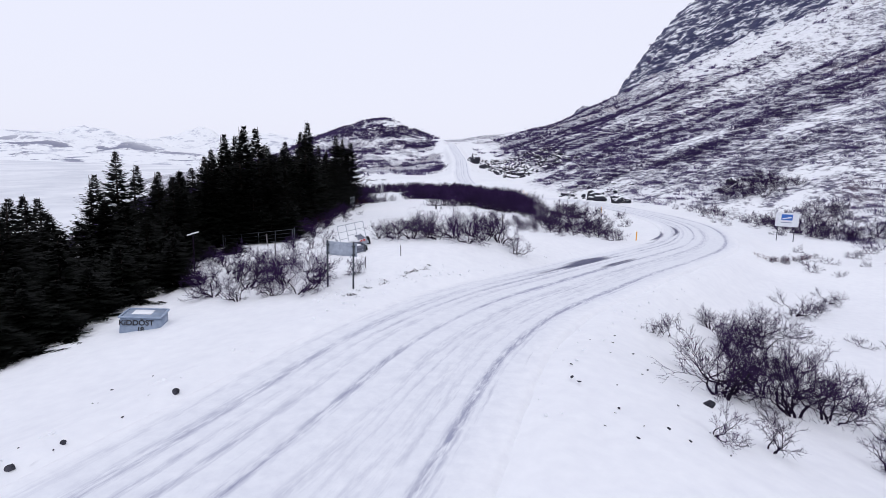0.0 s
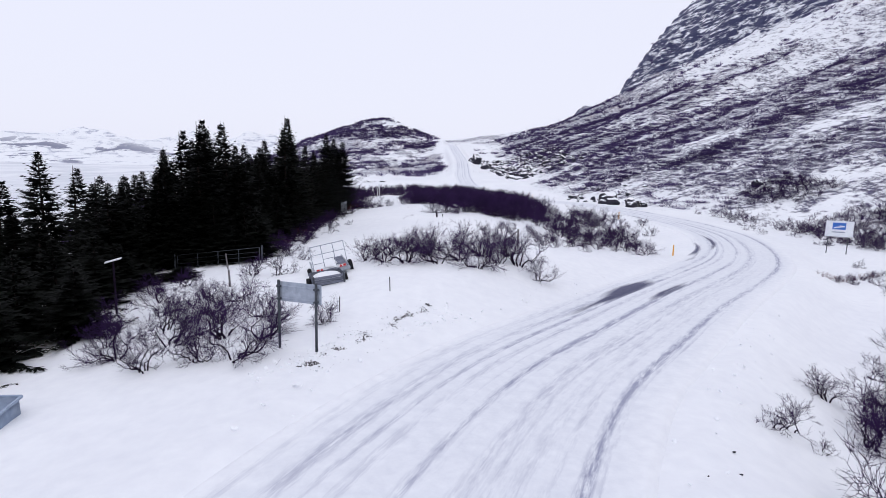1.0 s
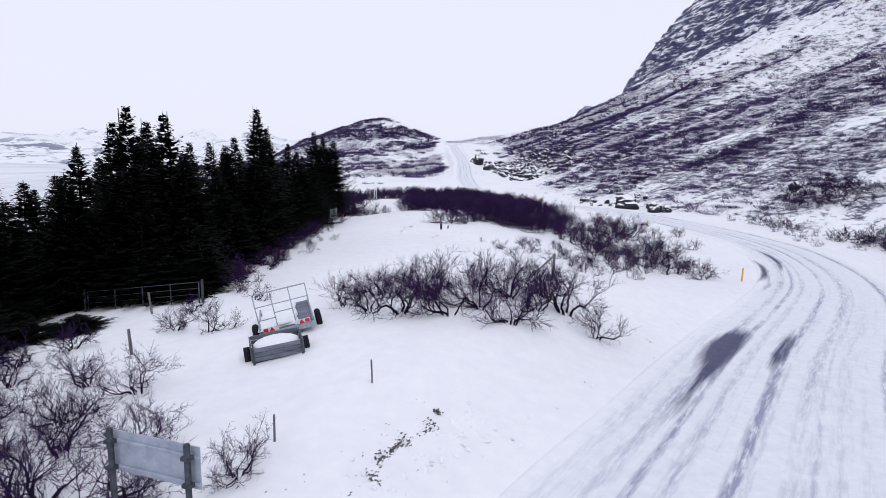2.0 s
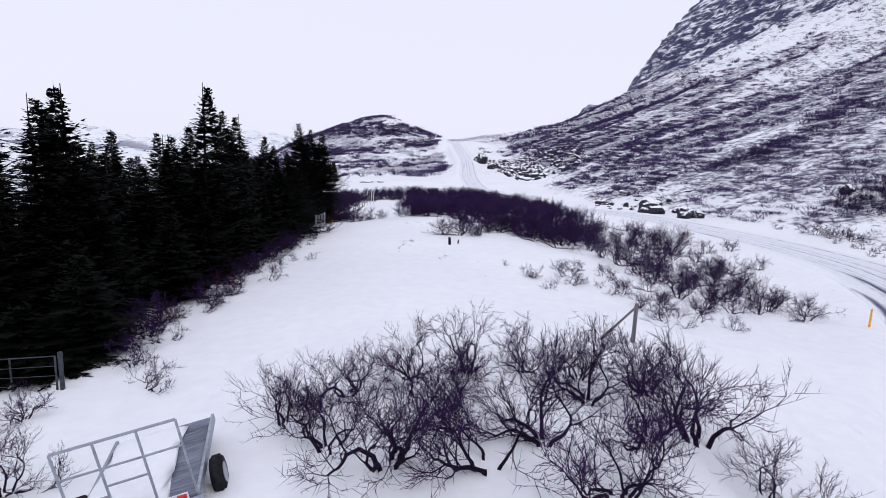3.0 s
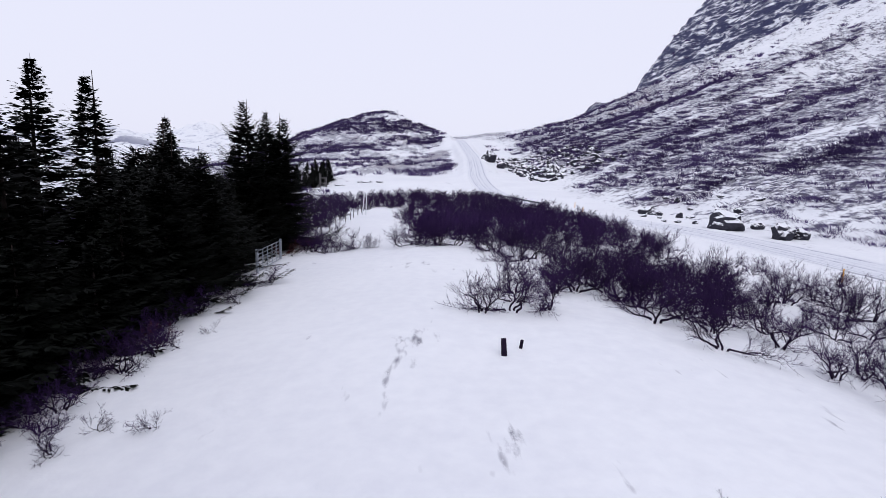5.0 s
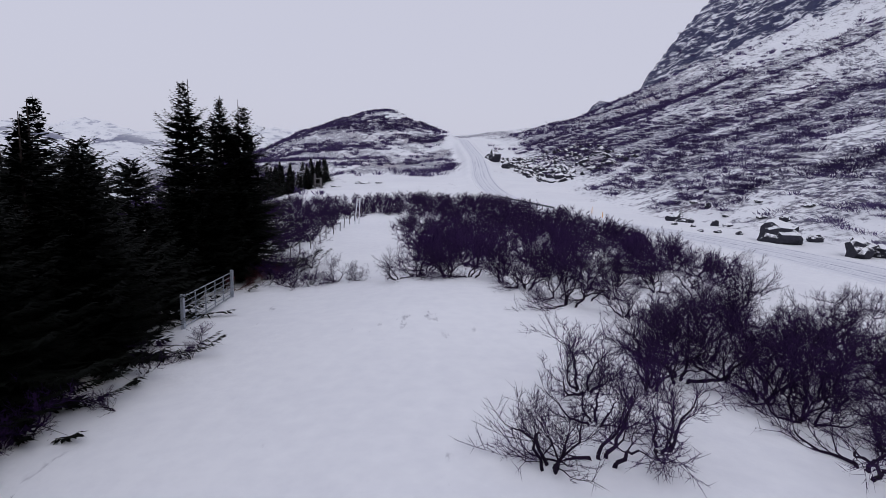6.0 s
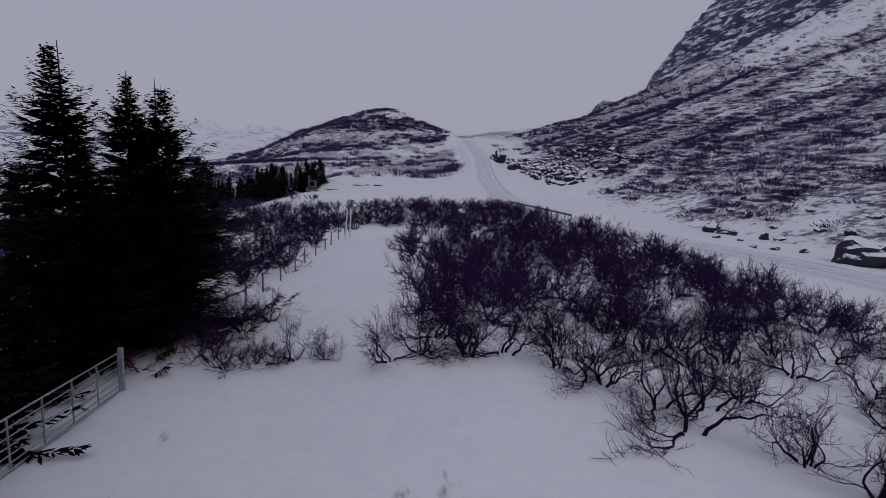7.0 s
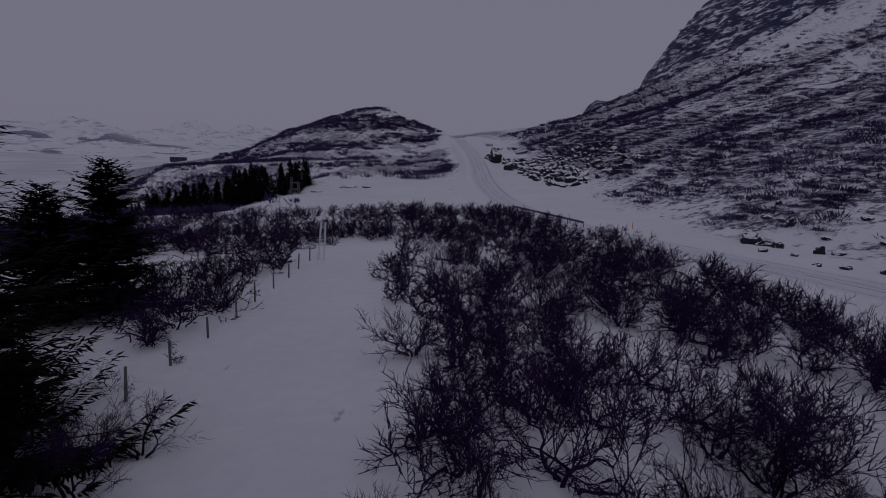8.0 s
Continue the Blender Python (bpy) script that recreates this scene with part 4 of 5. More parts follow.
def scrub_stuff():
    """Heath and dwarf birch over the mountain's foot and the hill ahead, too many to count: each a tuft of upright sprays."""
    g = np.random.default_rng(5)
    V = []
    for count, x0, x1, y0, y1, mn, mx, width, sprays in ((1500, 38, 120, 30, 140, 0.15, 0.55, 0.009, 80), (4200, 40, 200, 120, 340, 0.2, 0.8, 0.026, 42), (3000, 40, 260, 300, 640, 0.5, 1.6, 0.07, 22), (4200, -150, 26, 196, 540, 0.5, 1.7, 0.045, 22), (1500, -120, -16, 96, 178, 0.5, 1.4, 0.035, 24)):
        x, y = g.uniform(x0, x1, count * 8), g.uniform(y0, y1, count * 8)
        d, _ = off_road(x, y)
        dens = 0.9 * scrub_density(x, y) + 0.8 * fbm(x / 34, y / 15, 75, 2) + 0.7 * fbm(x / 10, y / 7, 76, 2)
        keep = np.where((dens > g.uniform(0.35, 1.25, len(x))) & (d > 7))[0][:count]
        x, y = x[keep], y[keep]
        z, size = land(x, y), g.uniform(0.6, 1.3, len(keep))
        for _ in range(sprays):
            a, t, h = g.uniform(0, 6.28, len(x)), np.abs(g.normal(0, 1.0, len(x))), g.uniform(mn, mx, len(x)) * size
            ox, oy = g.normal(0, 0.95, len(x)) * size, g.normal(0, 0.95, len(x)) * size
            tip = np.stack([x + ox + np.cos(a) * t * h, y + oy + np.sin(a) * t * h, z + h], 1)
            w = (width + 0.00022 * y) * g.uniform(0.7, 1.6, len(x))
            b = g.uniform(0, 3.14, len(x))
            side = np.stack([np.cos(b) * w, np.sin(b) * w, 0 * w], 1)
            low = np.stack([x + ox * 0.7, y + oy * 0.7, z - 0.1], 1)
            V.append(np.stack([low, low + (tip - low) * 0.55 + side, tip, low + (tip - low) * 0.6 - side], 1).reshape(-1, 3))
    V = np.concatenate(V)
    ob = mesh_object("hillside_scrub", V, np.arange(len(V)).reshape(-1, 4), HEATH)
    tagged(ob, "dark leafless scrub scattered over the snowy mountainside", "scrub", kind="stuff")


scrub_stuff()


def undergrowth():
    """Thin shoots standing between the shrubs of the thickets."""
    g = np.random.default_rng(17)
    n = 60000
    x, y = g.uniform(-1.5, 21, n), g.uniform(57, 112, n)
    d, _ = off_road(x, y)
    front, back = np.interp(x, FRONT_X, FRONT_Y), np.interp(x, [-1.5, 3, 4.5, 6, 9], [77.3, 77.5, 76.2, 73.5, 71.5])
    inner = np.where((x > 2.4) & (y < 62.4 + 1.45 * (x - 2.0)), np.minimum(y - front, 62.4 + 1.45 * (x - 2.0) - y), -9.0)
    depth = np.minimum(np.maximum(inner, np.minimum(y - back, x + 1.3 + 0.01 * (y - 77))), d - 7.0)
    patch = fbm(x / 2.6, y / 2.6, 83, 3)
    ok = (depth > 0) & (patch > 0.38 - 0.42 * np.clip(depth / 5.0, 0, 1)) & (g.uniform(0, 1, n) < np.interp(y, [57, 90, 98], [0.0, 0.0, 0.8]))
    x2, y2 = g.uniform(-42, -1, n // 3), g.uniform(96, 150, n // 3)
    ok2 = (fbm(x2 / 5.0, y2 / 3.0, 87, 3) > 0.0) & ((y2 > 117) | (x2 < -8.0))
    x, y = np.concatenate([x[ok], x2[ok2]]), np.concatenate([y[ok], y2[ok2]])
    z = land(x, y)
    a, t, h = g.uniform(0, 6.28, len(x)), np.abs(g.normal(0, 0.9, len(x))), g.uniform(0.2, 0.85, len(x))
    base = g.uniform(-0.1, 0.9, len(x))
    segs = np.stack([x, y, z + base - 0.1, x + np.cos(a) * t * h, y + np.sin(a) * t * h, z + base + h * 0.7, 0.0042 + 0.00020 * (y - 57), 0 * x], 1)
    ob = mesh_object("undergrowth", *spikes(segs), TWIG)
    tagged(ob, "thin dark shoots between the thicket shrubs", "undergrowth", kind="stuff")


undergrowth()


# ---- rocks ----
def build_rock(name, x, y, sx, sy, sz, seed, label, mat=None, sink=0.3):
    bm = bmesh.new()
    bmesh.ops.create_icosphere(bm, subdivisions=3 if sx > 0.3 else 2, radius=1.0)
    off = Vector((seed * 7.3, seed * 3.1, 0))
    rr = random.Random(seed)
    cuts = [(Vector((rr.gauss(0, 1), rr.gauss(0, 1), rr.gauss(0, 0.8))).normalized(), rr.uniform(0.62, 0.92)) for _ in range(9)]
    for v in bm.verts:
        c = v.co.copy()
        for n, d in cuts:
            over = c.dot(n) - d
            if over > 0:
                c -= n * over
        k = 1 + 0.26 * noise.noise(c * 1.3 + off) + 0.18 * noise.noise(c * 3.1 + off) + 0.08 * noise.noise(c * 7 + off)
        v.co = Vector((c.x * sx * k, c.y * sy * k, c.z * sz * k))
    top = sz
    ob = part(name, bm, mat or ROCK)
    ob.matrix_basis = pose(x, y, ground_at(x, y) + top * (1 - sink) - top * 0.35, 0, 0, seed * 47)
    tagged(ob, label, "rock", "rocks along the road")
    return ob


for i, (x, y, s, h) in enumerate(((34.9, 94.3, 1.5, 1.1), (36.4, 94.0, 1.0, 0.7), (34.2, 102.8, 1.9, 1.5), (51.4, 88.8, 1.0, 0.7), (33.6, 108.2, 0.5, 0.28), (32.6, 110.5, 0.5, 0.25),
                                  (31.6, 112.2, 0.35, 0.25), (34.6, 125.5, 1.0, 0.7), (33.2, 117.0, 0.4, 0.26), (32.0, 119.5, 0.5, 0.25), (36.0, 127.5, 1.1, 0.8), (29.6, 272, 3.6, 3.2), (31.0, 246, 2.4, 1.8),
                                  (33.5, 236, 2.0, 1.5), (36.0, 228, 1.8, 1.2), (33.8, 252, 2.2, 1.6), (38, 238, 2.4, 1.7), (42, 215, 1.8, 1.3), (38.5, 104.0, 0.8, 0.6), (-15, 206, 2.6, 0.5), (-10.3, 205.5, 1.5, 0.4), (-20.5, 194.8, 1.6, 0.4))):
    build_rock("boulder", x, y, s, s * 0.8, h, i + 1, "black jagged basalt boulder with a cap of snow")
r2 = random.Random(9)
for i in range(16):
    x, y = r2.uniform(35, 46), r2.uniform(112, 140)
    build_rock("boulder", x, y, r2.uniform(.4, 1.0), r2.uniform(.4, .8), r2.uniform(.25, .6), 30 + i, "dark angular rock half buried in snow")
for i, (x, y, s) in enumerate(((-4.6, 13.6, .10), (-5.8, 10.6, .09), (-4.9, 10.2, .08), (-6.6, 10.5, .07), (-4.4, 12.2, .05), (-5.5, 11.4, .06), (-6.1, 9.8, .07), (-3.6, 14.8, .05),
                               (-2.0, 18.6, .06), (-1.4, 19.6, .05), (4.0, 14.6, .05), (4.6, 13.2, .04), (-0.6, 22.0, .05), (7.6, 15.0, .17))):
    build_rock("clod", x, y, s, s * 0.8, s * 0.75, 60 + i, "small dark clod of earth lying on snow", BARE_CLOD, 0.4)

r3 = random.Random(21)
for i in range(44):
    x, y = (r3.uniform(-7.4, -3.6), r3.uniform(8.6, 15.5)) if i % 2 else (r3.uniform(3.9, 6.8), r3.uniform(11.5, 20))
    s = r3.uniform(0.012, 0.032)
    build_rock("clod", x, y, s * 1.9, s, s * 0.6, 90 + i, "tiny dark clod of earth lying on snow", BARE_CLOD, 0.4)


# ---- made things by the road ----
def build_road_sign_back():
    a, b = Vector((-3.12, 24.25, 0)), Vector((-2.06, 23.86, 0))
    top = bpy.data.objects.new("road_sign", None)
    scene.collection.objects.link(top)
    tagged(top, "grey metal road sign on two steel posts, seen from behind", "road sign")
    d = (b - a).normalized()
    for p in (a, b):
        g = ground_at(p.x, p.y)
        part("post", rod(bmesh.new(), (p.x, p.y, g - 0.4), (p.x, p.y, 1.62), 0.036, n=10), DARKSTEEL, top, "dark steel post", True)
    n = Vector((-d.y, d.x, 0))
    c0, c1 = a - d * 0.10 + n * 0.075, b + d * 0.12 + n * 0.075
    bm = bmesh.new()
    bar(bm, (c0.x, c0.y, 1.30), (c1.x, c1.y, 1.30), 0.018, 0.54, 0.005)
    part("panel", bm, PANEL, top, "blue-grey aluminium panel")
    for z in (1.11, 1.45):
        part("rail", bar(bmesh.new(), (c0.x - n.x * .024, c0.y - n.y * .024, z), (c1.x - n.x * .024, c1.y - n.y * .024, z), 0.03, 0.035, 0.004), PANEL, top)
    for p in (a, b):
        for z in (1.11, 1.45):
            part("clamp", bar(bmesh.new(), (p.x - d.x * .06, p.y - d.y * .06, z), (p.x + d.x * .06, p.y + d.y * .06, z), 0.10, 0.05, 0.006), DARKSTEEL, top)
    return top


def build_info_sign():
    x, y = 37.1, 54.6
    g = ground_at(x, y)
    top = bpy.data.objects.new("information_sign", None)
    scene.collection.objects.link(top)
    tagged(top, "white roadside information sign with a blue picture on posts", "road sign")
    top.matrix_basis = pose(x, y, g, 0, 0, -28)
    for s in (-0.72, 0.72):
        part("post", rod(bmesh.new(), (s, 0.03, -0.5), (s, 0.03, 2.7), 0.038, n=10), DARKSTEEL, top, "", True)
    part("panel", bar(bmesh.new(), (0, 0, 1.45), (0, 0, 2.82), 2.0, 0.03, 0.006), WHITE, top, "white painted panel")
    part("picture", bar(bmesh.new(), (-0.04, -0.022, 2.08), (-0.04, -0.022, 2.66), 0.95, 0.008), BLUE, top, "blue printed picture")
    bm = bmesh.new()
    bar(bm, (-0.42, -0.028, 2.22), (0.30, -0.028, 2.36), 0.02, 0.10)
    bar(bm, (0.0, -0.028, 2.42), (0.36, -0.028, 2.36), 0.02, 0.07)
    part("emblem", bm, WHITE, top, "pale shape on the blue")
    part("text_bar", bar(bmesh.new(), (-0.5, -0.024, 1.85), (0.4, -0.024, 1.85), 0.02, 0.09), make_plain("grey_lettering", (0.25, 0.27, 0.33), (0.35, 0.37, 0.43)), top, "line of unreadable grey writing")
    return top


def build_tub():
    x, y = -8.82, 21.1
    g = ground_at(x, y)
    top = bpy.data.objects.new("plastic_tub", None)
    scene.collection.objects.link(top)
    tagged(top, "faded blue-grey plastic tub half buried in snow", "tub")
    top.matrix_basis = pose(x, y, -1.33, 0, 3, 9)
    bm = bmesh.new()
    geo = bmesh.ops.create_cube(bm, size=1.0, matrix=Matrix.LocRotScale((0, 0, 0.38), None, (1.30, 1.05, 0.86)))
    for v in bm.verts:
        if v.co.z > 0.5:
            v.co.x *= 0.93
            v.co.y *= 0.93
    bmesh.ops.bevel(bm, geom=list(bm.edges), offset=0.045, segments=2, affect="EDGES")
    part("body", bm, TUB, top, "", True)
    bm = bmesh.new()
    for a, b in (((-.63, -.51), (.63, -.51)), ((.63, -.51), (.63, .51)), ((.63, .51), (-.63, .51)), ((-.63, .51), (-.63, -.51))):
        bar(bm, (*a, 0.80), (*b, 0.80), 0.07, 0.06, 0.012)
    part("rim", bm, TUB, top, "thick moulded rim")
    # thin white slab that stands for the pale rectangular reflection on the lid
    bm = bmesh.new()
    bar(bm, (-0.05, 0.05, 0.805), (-0.05, 0.05, 0.835), 0.62, 0.5, 0.014)
    part("snow_patch", bm, SNOW, top, "white slab in place of the pale reflection on the lid", True)
    for text, size, dx, z, label in (("KiDDÖST", 0.25, -0.10, 0.54, "black hand-painted word"), ("18", 0.22, 0.02, 0.33, "black hand-painted numeral")):
        cu = bpy.data.curves.new("lettering", "FONT")
        cu.body, cu.size, cu.extrude, cu.offset, cu.align_x = text, size, 0.004, 0.004, "CENTER"
        tmp = bpy.data.objects.new("lettering", cu)
        me = bpy.data.meshes.new_from_object(tmp)
        bpy.data.objects.remove(tmp)
        me.materials.append(INK)
        word = new("lettering", me)
        word.parent = top
        word.matrix_basis = pose(dx, -0.528 - 0.04 * (0.6 - z), z, 86, 0, 0)
        tagged(word, label)
    return top


def build_gate(x0, y0, x1, y1, bars, uprights, h, label, post=0.12, lift=0.0, steel=GALV):
    """A tubular steel field gate between two square posts."""
    top = bpy.data.objects.new("field_gate", None)
    scene.collection.objects.link(top)
    tagged(top, label, "gate", "farm gates")
    a, b = Vector((x0, y0, ground_at(x0, y0) + lift)), Vector((x1, y1, ground_at(x1, y1) + lift))
    d = (b - a).normalized()
    for p in (a, b):
        part("gate_post", bar(bmesh.new(), (p.x, p.y, p.z - 0.5), (p.x, p.y, p.z + h + 0.06), post, post, 0.01), steel, top, "square grey steel post")
    ia, ib = a + d * 0.14, b - d * 0.14
    for k in range(bars):
        z = 0.06 + (h - 0.1) * (k / (bars - 1)) ** 1.15
        part("gate_bar", rod(bmesh.new(), ia + Vector((0, 0, z)), ib + Vector((0, 0, z)), post * (0.18 if k in (0, bars - 1) else 0.12)), steel, top, "", True)
    for k in range(uprights):
        p = ia.lerp(ib, k / (uprights - 1))
        part("gate_upright", bar(bmesh.new(), p + Vector((0, 0, 0.05)), p + Vector((0, 0, h - 0.03)), 0.045, 0.02, 0.004), steel, top)
    return top


def build_trailer():
    """A small flat trailer with a standing mesh ramp, wheels deep in snow."""
    top = bpy.data.objects.new("flatbed_trailer", None)
    scene.collection.objects.link(top)
    tagged(top, "small grey flatbed trailer with a steel ramp frame, snowed in", "trailer")
    top.matrix_basis = pose(-2.93, 33.12, -0.275, 0, -12, 15) @ Matrix.Scale(0.93, 4)
    bm = bmesh.new()
    bar(bm, (-0.78, 1.2, 0.42), (0.78, 1.2, 0.42), 2.4, 0.07, 0.01)
    part("bed", bm, PLANK, top, "snow-dusted plank bed")
    for s in (-0.80, 0.80):
        part("side_rail", bar(bmesh.new(), (s, 0, 0.44), (s, 2.4, 0.44), 0.05, 0.14, 0.006), GALV, top)
    part("tail_beam", bar(bmesh.new(), (-0.86, -0.06, 0.34), (0.86, -0.06, 0.34), 0.10, 0.16, 0.01), GALV, top, "grey steel tail beam")
    for sx in (-1, 1):
        board = part("light_board", bar(bmesh.new(), (sx * 0.70, -0.13, 0.52), (sx * 0.24, -0.13, 0.52), 0.02, 0.13, 0.004), WHITE, top, "white lamp board")
        part("tail_lamp", bar(bmesh.new(), (sx * 0.68, -0.15, 0.52), (sx * 0.55, -0.15, 0.52), 0.05, 0.10, 0.008), RED, board, "red tail lamp")
        bm = bmesh.new()
        v = [bm.verts.new(c) for c in ((sx * .52, -.15, .46), (sx * .36, -.15, .46), (sx * .44, -.15, .59), (sx * .52, -.142, .46), (sx * .36, -.142, .46), (sx * .44, -.142, .59))]
        for f in ((0, 1, 2), (5, 4, 3), (0, 3, 4, 1), (1, 4, 5, 2), (2, 5, 3, 0)):
            bm.faces.new([v[i] for i in f])
        part("reflector", bm, RED, board, "red triangular reflector")
        bm = bmesh.new()
        rod(bm, (sx * 0.88, 0.75, 0.22), (sx * 1.06, 0.75, 0.22), 0.30, n=20)
        bmesh.ops.bevel(bm, geom=[e for e in bm.edges if abs(e.verts[0].co.x - e.verts[1].co.x) < 1e-4], offset=0.035, segments=2, affect="EDGES")
        wheel = part("wheel", bm, RUBBER, top, "black rubber tyre", True)
        part("rim", rod(bmesh.new(), (sx * 1.05, 0.75, 0.22), (sx * 1.07, 0.75, 0.22), 0.16, n=16), GALV, wheel, "grey steel rim")
    ramp = part("ramp_frame", bar(bmesh.new(), (-0.78, 0.02, 1.62), (0.78, 0.02, 1.62), 0.035, 0.035, 0.004), GALV, top, "upright steel ramp frame")
    for s in (-0.78, -0.27, 0.27, 0.78):
        part("ramp_upright", bar(bmesh.new(), (s, 0.02, 0.45), (s, 0.02, 1.62), 0.03, 0.03, 0.004), GALV, ramp)
    for z, s0, s1 in ((0.80, -0.78, -0.27), (0.95, -0.27, 0.27), (1.22, -0.78, 0.78)):
        part("ramp_crossbar", bar(bmesh.new(), (s0, 0.02, z), (s1, 0.02, z), 0.025, 0.025), GALV, ramp)
    bm = bmesh.new()
    bmesh.ops.create_icosphere(bm, subdivisions=3, radius=1.0)
    for v in bm.verts:
        c = v.co.copy()
        k = 1 + 0.35 * noise.noise(c * 1.6)
        v.co = Vector((max(-1, min(1, c.x * 1.5)) * 0.56 * k - 0.18, max(-1, min(1, c.y * 1.4)) * 1.05 * k + 1.15, 0.47 + max(c.z, -0.3) * 0.06 * k))
    part("snow_load", bm, SNOW, top, "drift of snow on the bed", True)
    return top


def build_sledge_box():
    """The low plank-sided trailer box in front of the flatbed."""
    top = bpy.data.objects.new("box_trailer", None)
    scene.collection.objects.link(top)
    tagged(top, "low grey plank-sided trailer box filled with snow", "trailer")
    top.matrix_basis = pose(-2.97, 31.8, -0.24, 0, -7, 18)
    for k in range(3):
        part("plank", bar(bmesh.new(), (-0.62, -0.5, 0.16 + 0.12 * k), (0.62, -0.5, 0.16 + 0.12 * k), 0.03, 0.11, 0.006), PLANK, top)
        part("plank", bar(bmesh.new(), (-0.62, 0.55, 0.16 + 0.12 * k), (0.62, 0.55, 0.16 + 0.12 * k), 0.03, 0.11, 0.006), PLANK, top)
        for s in (-0.64, 0.64):
            part("plank", bar(bmesh.new(), (s, -0.5, 0.16 + 0.12 * k), (s, 0.55, 0.16 + 0.12 * k), 0.03, 0.11, 0.006), PLANK, top)
    for s in (-0.6, 0.6):
        part("corner_post", bar(bmesh.new(), (s, -0.53, 0.0), (s, -0.53, 0.5), 0.06, 0.05, 0.006), DARKSTEEL, top)
        bm = rod(bmesh.new(), (s * 1.10, 0.05, 0.10), (s * 1.36, 0.05, 0.10), 0.24, n=18)
        part("wheel", bm, RUBBER, top, "black rubber tyre", True)
    bm = bmesh.new()
    bmesh.ops.create_icosphere(bm, subdivisions=3, radius=1.0, matrix=Matrix.LocRotScale((0, 0.02, 0.34), None, (0.58, 0.48, 0.16)))
    part("snow_load", bm, SNOW, top, "heap of snow inside", True)
    part("underframe", bar(bmesh.new(), (-0.6, 0, 0.04), (0.6, 0, 0.04), 0.9, 0.08, 0.01), DARKSTEEL, top)
    return top


def build_stake(name, x, y, h, w, mat, label, category, tilt=(0, 0), group=""):
    bm = bmesh.new()
    rod(bm, (0, 0, -0.4), (0, 0, h), w, w * 0.85, 8)
    ob = part(name, bm, mat)
    ob.matrix_basis = pose(x, y, ground_at(x, y), tilt[0], tilt[1], x * 40)
    return tagged(ob, label, category, group)


def build_road_marker(x, y, h=0.9):
    bm = bmesh.new()
    bar(bm, (0, 0, -0.4), (0, 0, h), 0.12, 0.06, 0.015)
    ob = part("road_marker", bm, YELLOW)
    ob.matrix_basis = pose(x, y, ground_at(x, y), 0, 0, 35)
    tagged(ob, "yellow plastic road edge marker post in snow", "marker post", "road edge markers")
    part("reflector", bar(bmesh.new(), (0, -0.032, h - 0.22), (0, -0.032, h - 0.08), 0.06, 0.006), WHITE, ob, "white reflector")


build_road_sign_back()
build_info_sign()
build_tub()
build_gate(-12.4, 39.7, -7.5, 38.8, 6, 5, 1.15, "long grey tubular steel gate before the dark trees", 0.08, -0.3, DARKSTEEL)
build_gate(-7.5, 71.6, -7.68, 77.05, 7, 6, 1.15, "grey tubular steel field gate standing in snow")
build_trailer()
build_sledge_box()
for x, y, h in ((18.75, 46.7, 0.75), (27.2, 131.9, 0.9), (25.6, 75.2, 0.8), (27.9, 139.0, 0.9)):
    build_road_marker(x, y, h)
for x, y, h, t in ((-1.85, 26.9, 0.5, (0, 3)), (-0.32, 29.0, 0.5, (2, -2)), (-9.0, 37.9, 0.8, (0, -6)), (-7.3, 33.0, 0.75, (0, -4)), (6.5, 40.5, 1.1, (0, 2))):
    build_stake("fence_post", x, y, h, 0.022 if h < 0.6 else 0.045 if h < 1 else 0.06, WOOD, "grey weathered wooden post standing in snow", "post", t, "old fence posts")
for x, y, h, t in ((2.58, 57.65, 0.42, (0, 14)), (3.1, 58.2, 0.22, (4, -6))):
    build_stake("stub_post", x, y, h, 0.085 if h > 0.3 else 0.05, BARK, "short dark wooden stub poking out of snow", "post", t, "stubs in the snow")
bm = bmesh.new()
bar(bm, (6.47, 40.45, ground_at(6.5, 40.5) + 1.0), (5.45, 40.1, ground_at(5.45, 40.1) + 0.1), 0.035, 0.06, 0.006)
tagged(part("leaning_rail", bm, WOOD), "weathered rail leaning against an old post", "rail")

# the fence along the snowy track
for i in range(18):
    y = 83.75 + 2.75 * i
    x = min(-7.39 + 0.042 * (y - 86.5), -5.4) + 0.07 * math.sin(i * 2.1)
    build_stake("fence_post", x, y, 0.88 + 0.1 * math.sin(i * 1.7), 0.045, WOOD, "dark wooden fence post standing in snow", "post", (2 * math.sin(i), 3 * math.cos(i * 1.3)), "fence along the track")


def build_white_post():
    x, y = -5.75, 108.8
    top = bpy.data.objects.new("white_marker_frame", None)
    scene.collection.objects.link(top)
    tagged(top, "narrow white two-legged marker frame in snow", "marker")
    top.matrix_basis = pose(x, y, max(ground_at(x, y), -2.3), 0, 3, 0)
    for s in (-0.2, 0.2):
        part("leg", bar(bmesh.new(), (s, 0, -0.6), (s * 0.7, 0, 2.35), 0.17, 0.10, 0.01), WHITE, top)
    for z in (1.0, 1.98):
        part("crosspiece", bar(bmesh.new(), (-0.16, 0, z), (0.16, 0, z), 0.06, 0.07, 0.006), WHITE, top)


build_white_post()


